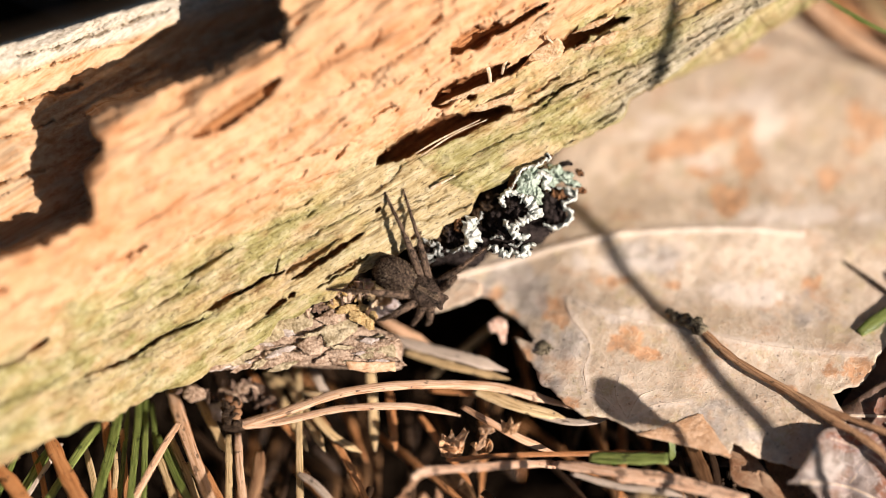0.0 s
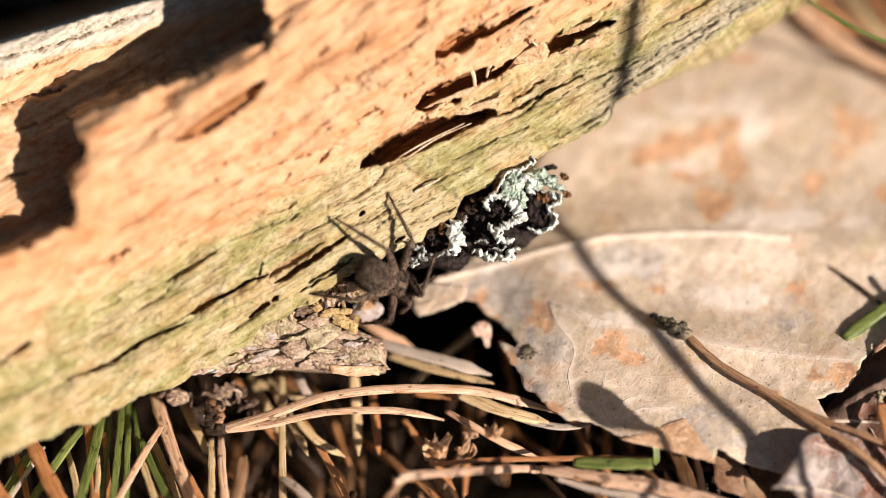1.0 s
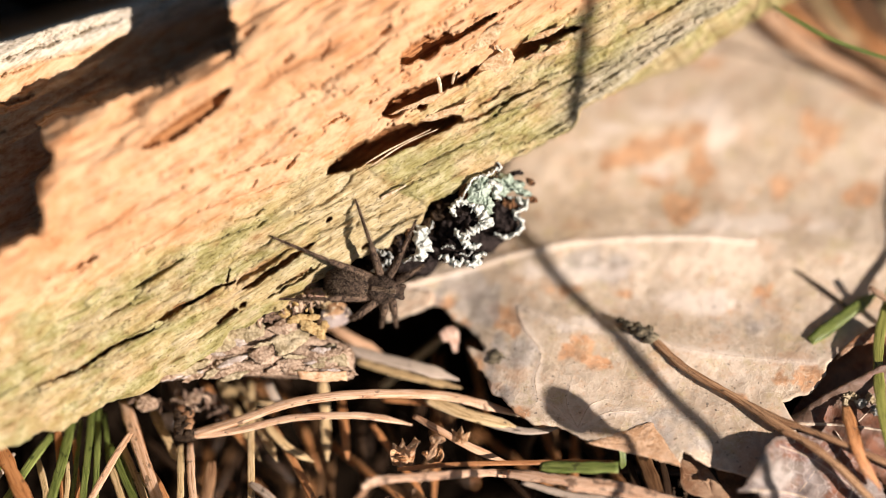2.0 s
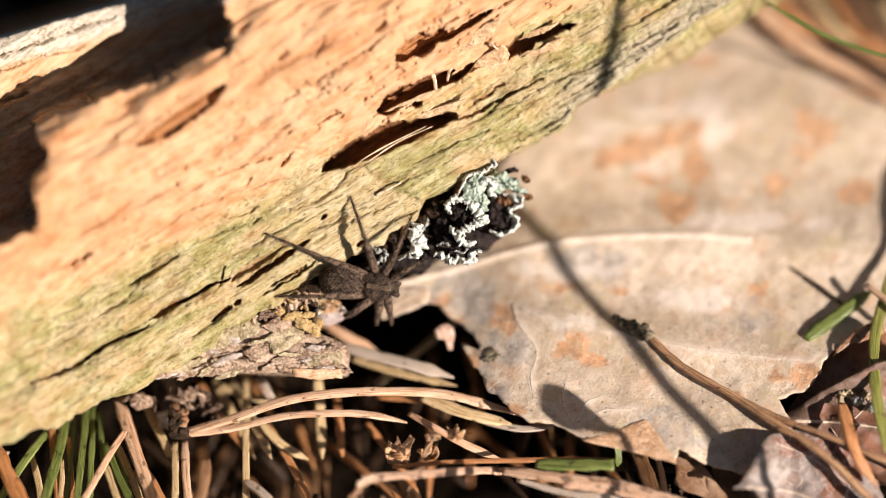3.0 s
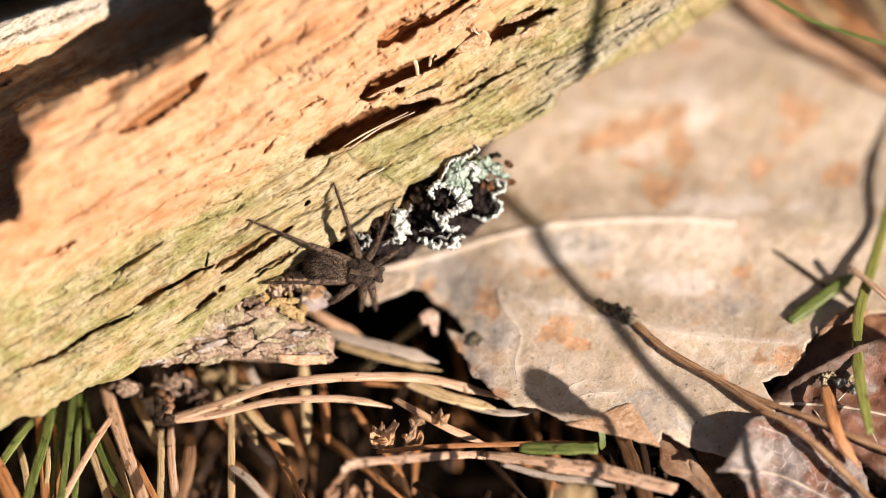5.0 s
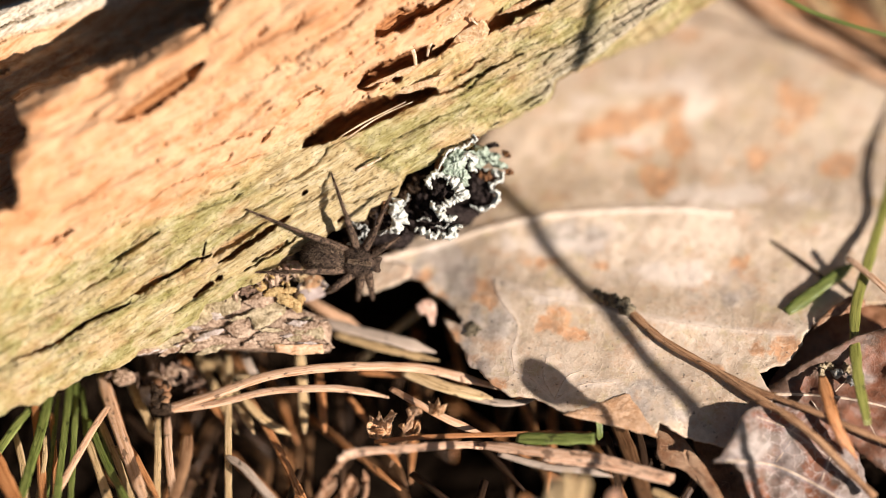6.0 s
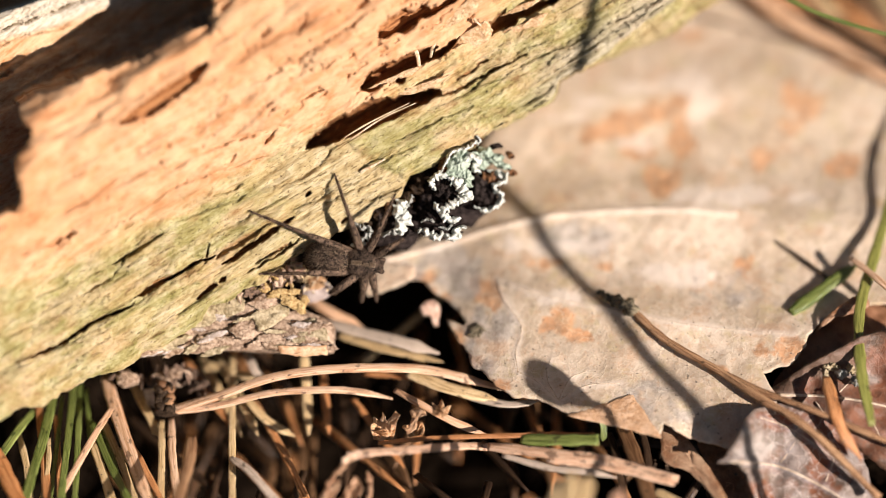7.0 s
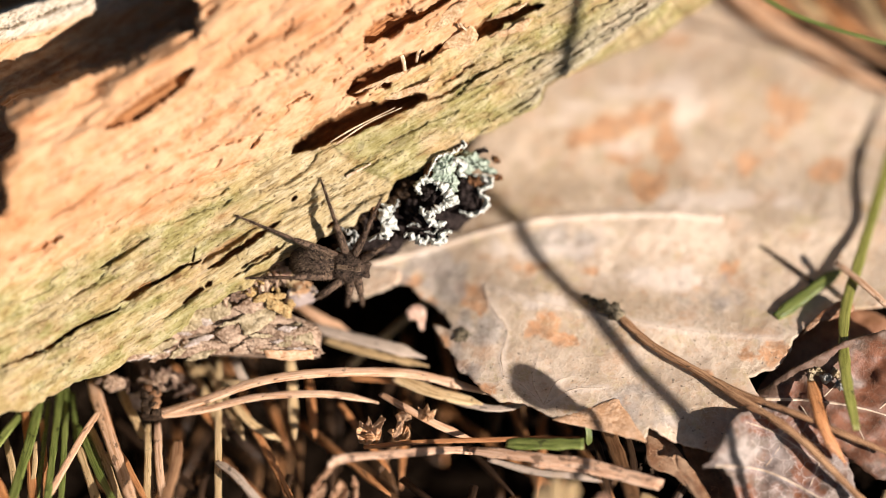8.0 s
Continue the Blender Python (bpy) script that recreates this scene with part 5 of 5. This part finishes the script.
    for i, (path, width, mat) in enumerate((
            ([(842, 384, 1.0), (832, 396, 1.1), (828, 406, 1.1), (838, 418, 1.2), (834, 432, 1.2), (832, 446, 1.1)], 22, LICHEN_RIM), ([(852, 374, 0.6), (850, 386, 0.7), (842, 394, 0.8)], 8, LICHEN_GREY),
            ([(828, 444, 1.0), (814, 440, 1.0), (802, 446, 0.9), (790, 444, 0.9)], 9, LICHEN_GREY), ([(784, 456, 0.9), (772, 446, 1.0), (762, 454, 1.0), (748, 450, 1.0)], 12, LICHEN_GREY),
            ([(750, 422, 1.2), (760, 432, 1.2), (774, 432, 1.1), (782, 442, 1.0)], 9, LICHEN_GREY), ([(744, 462, 0.9), (758, 464, 0.9), (770, 460, 0.9)], 6, LICHEN_RIM))):
        frill(low, path, width, mat, i * 13 + 201)
    bm = bmesh.new()
    blob(bm, at(800, 425, -2.4), (0.0034, 0.0022, 0.0016), BANK, 3, 0.6)
    part("hold", bm, LICHEN_UNDER, low)


build_lichens()


def yellow_crust():
    base = tagged(new("yellow_crust"), "yellow lichen crust on a bark flake", "lichen")
    for i, (a, b, z, ra, rb, turn) in enumerate(((634, 562, 0.8, 20, 12, 20), (652, 572, 0.7, 15, 9, 40), (612, 548, 0.7, 18, 8, -15), (592, 538, 0.6, 14, 7, -20), (640, 545, 0.6, 14, 6, -10), (660, 560, 0.5, 8, 9, 0))):
        pad(base, a, b, z, ra, rb, turn, RESIN, i + 70, "crust", under=RESIN, lump=0.22)


yellow_crust()


def grey_crust():
    base = tagged(new("lichen"), "crumbly grey-green lichen crust on a brown leaf", "lichen")
    for i, (a, b, z, ra, rb) in enumerate(((1594, 686, 3.2, 14, 8), (1612, 700, 3.8, 11, 9), (1630, 690, 3.6, 12, 8), (1640, 712, 4.2, 10, 12), (1584, 700, 3.8, 9, 6))):
        pad(base, a, b, z, ra, rb, 25 * i, LICHEN_GREY if i % 2 else BARK_GREEN, i + 90, "crust", under=BARK_GREEN)


grey_crust()


def frayed_shreds():
    base = tagged(new("leaf_shred"), "frayed rusty shreds hanging at a bent needle's end", "leaf scrap")
    for i, (path, width) in enumerate((([(752, 838, 8.6), (724, 862, 9.0), (704, 892, 9.4), (690, 940, 9.6)], 9), ([(750, 872, 8.2), (742, 900, 8.6), (722, 945, 9.0)], 12), ([(774, 866, 8.0), (778, 896, 8.4), (764, 945, 8.8)], 9), ([(730, 850, 9.2), (742, 838, 9.2), (764, 830, 9.0)], 10))):
        frill(base, path, width, SCRAP_RUST if i != 3 else SPECKLED, i * 17 + 401, 0.3, "strip", "")


frayed_shreds()


# ---- litter that nobody could count ----
def build_litter():
    rng = random.Random(12)
    # the second layer's dark colour imitates shade between the upper needles
    for mat, name, count, tone in ((STRAW, "needle_litter", 110, "straw"), (SHADED_OLD, "needle_litter", 420, "shade-darkened brown")):
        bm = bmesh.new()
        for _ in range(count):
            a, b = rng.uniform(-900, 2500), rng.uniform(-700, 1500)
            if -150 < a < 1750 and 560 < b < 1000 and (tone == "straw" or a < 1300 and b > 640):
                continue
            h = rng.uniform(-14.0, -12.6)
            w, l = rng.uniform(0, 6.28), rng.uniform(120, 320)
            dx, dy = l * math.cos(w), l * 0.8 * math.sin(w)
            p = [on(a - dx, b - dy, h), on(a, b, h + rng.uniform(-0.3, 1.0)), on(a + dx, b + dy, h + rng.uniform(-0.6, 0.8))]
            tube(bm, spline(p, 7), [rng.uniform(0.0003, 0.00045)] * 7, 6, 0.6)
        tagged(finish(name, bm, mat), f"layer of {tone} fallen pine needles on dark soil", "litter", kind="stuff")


build_litter()


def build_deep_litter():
    """Needles deep in the litter's shaded hollow; two of the tones imitate that shade."""
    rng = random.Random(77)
    for mat, tone, count in ((SHADED_BROWN, "shade-toned brown", 26), (SHADED_OLD, "shade-darkened old", 26), (RUST, "rusty", 18)):
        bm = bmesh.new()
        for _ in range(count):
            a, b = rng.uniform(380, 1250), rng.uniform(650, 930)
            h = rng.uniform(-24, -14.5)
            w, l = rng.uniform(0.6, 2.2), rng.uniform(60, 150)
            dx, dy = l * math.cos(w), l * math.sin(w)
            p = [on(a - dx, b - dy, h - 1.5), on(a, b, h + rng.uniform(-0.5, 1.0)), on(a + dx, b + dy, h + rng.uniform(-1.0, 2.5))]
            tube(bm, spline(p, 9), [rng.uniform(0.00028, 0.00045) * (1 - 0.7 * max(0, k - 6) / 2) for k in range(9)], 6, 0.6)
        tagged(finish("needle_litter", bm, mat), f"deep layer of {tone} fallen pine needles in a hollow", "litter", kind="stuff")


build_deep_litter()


# ---- stems beside the view, which throw the long soft shadow and the round one ----
def build_shade_stem():
    base = tagged(new("grass_stem"), "tall dry grass stem standing beside a dead leaf", "grass")
    back = SUN
    foot = on(1900, 1400, -14)
    pts = []
    for (a, b, h), k in (((1485, 860, -5), 62), ((1362, 752, -5.5), 80), ((1195, 575, -5.5), 98), ((1060, 400, -4.6), 114)):
        pts.append(on(a, b, h) + back * k / 1000)
    pts.append(at(1172, 130, -0.5) + back * 0.106)
    pts.append(at(1188, 30, -0.5) + back * 0.118)
    end = pts[-1] + (pts[-1] - pts[-2]) * 3
    bm = bmesh.new()
    tube(bm, spline([foot, *pts, end], 70), [0.00062] * 70, 8)
    part("stem", bm, STRAW, base)
    return base


SHADE_STEM = build_shade_stem()


def build_shade_sprig():
    base = tagged(new("seedling"), "small seedling with one blunt oval leaflet beside a dead leaf", "seedling")
    mid, low = on(1072, 700, -6) + SUN * 0.046, on(1154, 744, -6) + SUN * 0.046
    x = (low - mid).normalized()
    y = SUN.cross(x).normalized()
    bm = bmesh.new()
    rings = []
    for f in np.linspace(0.02, 1, 8):
        rings.append([bm.verts.new(mid + x * (0.0007 + 0.0025 * f * math.copysign(abs(math.cos(w)) ** 0.7, math.cos(w))) + y * (0.0017 * f * math.copysign(abs(math.sin(w)) ** 0.8, math.sin(w))) + SUN * (0.0006 * f * f)) for w in np.linspace(0, 2 * math.pi, 32, False)])
    for r0, r1 in zip(rings, rings[1:]):
        for k in range(32):
            bm.faces.new((r0[k], r1[k], r1[(k + 1) % 32], r0[(k + 1) % 32]))
    bm.faces.new(rings[0][::-1])
    ob = part("leaflet", bm, OLIVE, base)
    ob.modifiers.new("thickness", "SOLIDIFY").thickness = 0.0002
    bm = bmesh.new()
    tube(bm, spline([mid + x * 0.0022, low, on(1138, 788, -8) + SUN * 0.044, on(1110, 1250, -10) + SUN * 0.010, on(1100, 1400, -15)], 40), [0.0003 + 0.0010 * max(0, 1 - i / 12) for i in range(40)], 6)
    part("stalk", bm, OLIVE, base)


build_shade_sprig()


# ---- the spider ----
def spider_pose(rear, head, tilt=0.0):
    """From the tail end and the head end (a, b, z): origin at the waist, x ahead, z up."""
    p, q = at(*rear), at(*head)
    x = (q - p).normalized()
    up = dirw(0.25, -0.05, 0.95)
    y = up.cross(x).normalized()
    z = x.cross(y)
    m = Matrix((x, y, z)).transposed().to_4x4()
    return Matrix.Translation(p + x * 0.0042) @ m


# times, tail end and head end
BODY = [(0.0, (657, 462, 3.0), (770, 527, 2.4)), (0.8, (657, 462, 3.0), (770, 527, 2.4)), (1.0, (655, 466, 4.8), (745, 500, 0.8)), (1.2, (636, 470, 3.6), (762, 506, 2.6)),
        (1.5, (662, 458, 3.0), (796, 484, 2.4)), (1.75, (662, 466, 2.8), (798, 490, 2.4)), (1.95, (653, 480, 2.6), (796, 500, 2.2)), (8.0, (653, 480, 2.6), (796, 500, 2.2))]
# hip ahead of and beside the waist in mm, then the foot at those eight times
LEGS = []
LEGS.append(((0.5, 0.8), [(669, 317, 1.9), (669, 317, 1.9), (622, 380, 3.6), (586, 372, 3.0), (618, 347, 2.9), (619, 348, 2.9), (564, 400, 3.0), (564, 400, 3.0)]))
LEGS.append(((1.1, 1.0), [(713, 334, 2.2), (713, 334, 2.2), (714, 334, 2.2), (711, 338, 2.2), (714, 333, 2.2), (715, 334, 2.2), (716, 335, 2.2), (716, 335, 2.2)]))
LEGS.append(((1.7, 1.0), [(863, 437, 1.2), (863, 437, 1.2), (800, 440, 3.0), (786, 343, 2.4), (837, 347, 2.0), (836, 349, 2.0), (824, 372, 1.8), (824, 372, 1.8)]))
LEGS.append(((2.3, 0.8), [(808, 489, 1.6), (808, 489, 1.6), (800, 480, 2.4), (815, 465, 2.2), (875, 443, 1.4), (858, 450, 1.6), (838, 452, 1.6), (838, 452, 1.6)]))
LEGS.append(((0.5, -0.8), [(563, 511, 2.0), (563, 511, 2.0), (563, 511, 2.0), (563, 512, 2.0), (563, 511, 2.0), (565, 512, 2.0), (568, 512, 2.0), (568, 512, 2.0)]))
LEGS.append(((1.1, -1.0), [(666, 569, 0.6), (666, 569, 0.6), (666, 567, 0.6), (666, 568, 0.6), (666, 568, 0.6), (690, 566, 0.6), (704, 548, 0.4), (704, 548, 0.4)]))
LEGS.append(((1.7, -1.0), [(729, 576, -0.6), (729, 576, -0.6), (736, 548, 0.4), (742, 552, 0.2), (755, 544, -0.2), (758, 552, -0.4), (760, 564, -0.6), (760, 564, -0.6)]))
LEGS.append(((2.3, -0.8), [(755, 575, -0.6), (755, 575, -0.6), (752, 540, 0.6), (765, 540, 0.4), (800, 528, 0.6), (790, 545, 0.0), (788, 564, -0.4), (788, 564, -0.4)]))


def fuzz(bm, spots_, length, rng, thin=0.000016):
    for p, n in spots_:
        lean = Vector((rng.uniform(-1, 1), rng.uniform(-1, 1), rng.uniform(-1, 1))) * 0.6 + Vector((-0.7, 0, 0))
        tip = p + (n + lean).normalized() * length * rng.uniform(0.6, 1.2)
        side = (tip - p).cross(Vector((rng.random(), rng.random(), rng.random()))).normalized() * thin
        up = (tip - p).cross(side).normalized() * thin
        a, b, c, d = (bm.verts.new(q) for q in (p + side, p - side * 0.5 + up, p - side * 0.5 - up, tip))
        for tri in ((a, b, d), (b, c, d), (c, a, d)):
            bm.faces.new(tri)


def limb(length, r0, r1, rng, bulge=0.25):
    bm = bmesh.new()
    n = 14
    pts = [Vector((length * i / (n - 1), 0, 0)) for i in range(n)]
    rad = [(r0 + (r1 - r0) * i / (n - 1)) * (1 + bulge * math.sin(math.pi * i / (n - 1))) * (0.6 if i in (0, n - 1) else 1) for i in range(n)]
    tube(bm, pts, rad, 8)
    hair = []
    for _ in range(420):
        f, w = rng.random(), rng.uniform(0, 6.28)
        nrm = Vector((0, math.cos(w), math.sin(w)))
        hair.append((Vector((length * f, 0, 0)) + nrm * (r0 + (r1 - r0) * f), nrm))
    fuzz(bm, hair, 0.00032, rng, 0.000010)
    return bm


def bend(hip, foot, l1, l2):
    """Poses of both halves of a leg, in the body's space."""
    way = foot - hip
    d = min(max(way.length, abs(l1 - l2) + 1e-5), (l1 + l2) * 0.999)
    u = way.normalized()
    pole = Vector((0, 0, 1)) - u * u.z
    pole.normalize()
    c = (l1 * l1 + d * d - l2 * l2) / (2 * l1 * d)
    knee = hip + u * l1 * c + pole * l1 * math.sqrt(max(0, 1 - c * c))
    end = hip + u * d
    out = []
    for p, q in ((hip, knee), (knee, end)):
        x = (q - p).normalized()
        y = pole.cross(x)
        y = y.normalized() if y.length > 1e-6 else Vector((0, 1, 0))
        out.append(Matrix.Translation(p) @ Matrix((x, y, x.cross(y))).transposed().to_4x4())
    return out[0], out[0].inverted() @ out[1]


def build_spider():
    rng = random.Random(21)
    body = tagged(new("spider"), "dark brown hairy wolf spider on a log rim", "spider")
    bm = bmesh.new()
    blob(bm, (-0.00172, 0, 0.0002), (0.00200, 0.00152, 0.00137), None, 5, 0.05, 400)
    for v in bm.verts:
        k = (v.co.x + 0.0040) / 0.0040
        v.co.y *= 1.16 - 0.44 * k
    hair = [(v.co.copy(), v.co.normalized()) for v in bm.verts if v.co.z > -0.0005]
    fuzz(bm, rng.choices(hair, k=5200), 0.00028, rng, 0.000011)
    part("abdomen", bm, SPIDER, body)
    bm = bmesh.new()
    specks = []
    for _ in range(520):
        u, v = rng.uniform(-0.95, 0.95), rng.uniform(-1, 1)
        w = v * 1.25
        r = math.sqrt(max(0, 1 - u * u))
        n = Vector((u, r * math.sin(w), r * math.cos(w)))
        specks.append((Vector((-0.00172 + 0.00200 * n.x, 0.00152 * n.y * (1.1 - 0.12 * (n.x + 1)), 0.0002 + 0.00137 * n.z)), n))
    fuzz(bm, specks, 0.00022, rng, 0.000024)
    part("pale_hairs", bm, SPIDER_PALE, body, "scattered pale hairs")
    bm = bmesh.new()
    blob(bm, (0.00135, 0, 0.0001), (0.0017, 0.00132, 0.00095), None, 4, 0.05, 500)
    for v in bm.verts:
        k = max(0, (v.co.x - 0.0014) / 0.0016)
        v.co.y *= 1 - 0.38 * k
        v.co.z += 0.0002 * k
    hair = [(v.co.copy(), (v.co - Vector((0.0013, 0, 0))).normalized()) for v in bm.verts if v.co.z > -0.0003]
    fuzz(bm, rng.choices(hair, k=2600), 0.00028, rng, 0.000012)
    part("cephalothorax", bm, SPIDER, body)
    bm = bmesh.new()
    fuzz(bm, [(Vector((0.0004 + 0.0021 * rng.random(), 0.0002 * rng.uniform(-1, 1), 0.00102)), Vector((0, 0, 1))) for _ in range(420)], 0.00022, rng, 0.000026)
    part("pale_stripe", bm, SPIDER_PALE, body, "pale stripe of hairs")
    for x, y, z, r in ((0.00285, 0.00022, 0.0004, 0.00016), (0.00285, -0.00022, 0.0004, 0.00016), (0.0025, 0.0004, 0.0007, 0.00014), (0.0025, -0.0004, 0.0007, 0.00014)):
        bm = bmesh.new()
        blob(bm, (x, y, z), (r, r, r), None, 2)
        part("eye", bm, SPIDER_EYE, body)
    for y in (0.00035, -0.00035):
        bm = bmesh.new()
        tube(bm, spline([(0.0026, y, -0.0001), (0.0031, y * 1.5, -0.0001), (0.0033, y * 1.3, -0.0009)], 10), [0.00019] * 7 + [0.0002, 0.00017, 0.00009], 8, wobble=0.1)
        part("pedipalp", bm, SPIDER, body)
        bm = bmesh.new()
        tube(bm, spline([(0.0027, y * 0.6, -0.0001), (0.003, y * 0.6, -0.0006), (0.003, y * 0.4, -0.0012)], 8), [0.0003] * 6 + [0.0002, 0.0001], 8)
        part("fang", bm, SPIDER, body)
    legs = []
    for (hx, hy), feet in LEGS:
        hip = Vector((hx, hy, 0)) / 1000
        feet = [spider_pose(r, h).inverted() @ at(*f) for (_, r, h), f in zip(BODY, feet)]
        reach = max((f - hip).length for f in feet) * 1.03
        l1, l2 = 0.44 * reach, 0.56 * reach
        leg = part("leg", limb(l1, 0.00034, 0.00022, rng), SPIDER_LEG, body)
        tip = part("lower_leg", limb(l2, 0.00017, 0.00006, rng, 0.1), SPIDER_LEG, leg)
        rows = [(t, *bend(hip, f, l1, l2)) for (t, _, _), f in zip(BODY, feet)]
        legs.append((leg, tip, rows))
    return body, legs


SPIDER_BODY, SPIDER_LEGS = build_spider()

# sway of the shading stem's upper part, in mm across the light; it turns about its lower end
SWAY = [(0.0, 0.0), (0.5, -0.8), (1.0, -2.2), (1.2, -2.6), (1.4, -3.1), (1.6, -2.3), (1.8, -1.7), (2.0, -3.2), (2.2, -0.9), (3.3, -0.1), (4.5, 0.0), (6.0, -0.4), (7.0, -0.6), (8.0, -0.9)]
SWAY_ROOT = on(1485, 860, -5) + SUN * 0.062


def sway(d):
    return Matrix.Translation(SWAY_ROOT) @ Matrix.Rotation(-d / 41, 4, SUN) @ Matrix.Translation(-SWAY_ROOT)


def motions():
    walk(SPIDER_BODY, [(t, spider_pose(r, h)) for t, r, h in BODY])
    for leg, tip, rows in SPIDER_LEGS:
        walk(leg, [(t, m) for t, m, _ in rows])
        walk(tip, [(t, m) for t, _, m in rows])
    walk(SHADE_STEM, [(t, sway(d)) for t, d in SWAY])


motions()
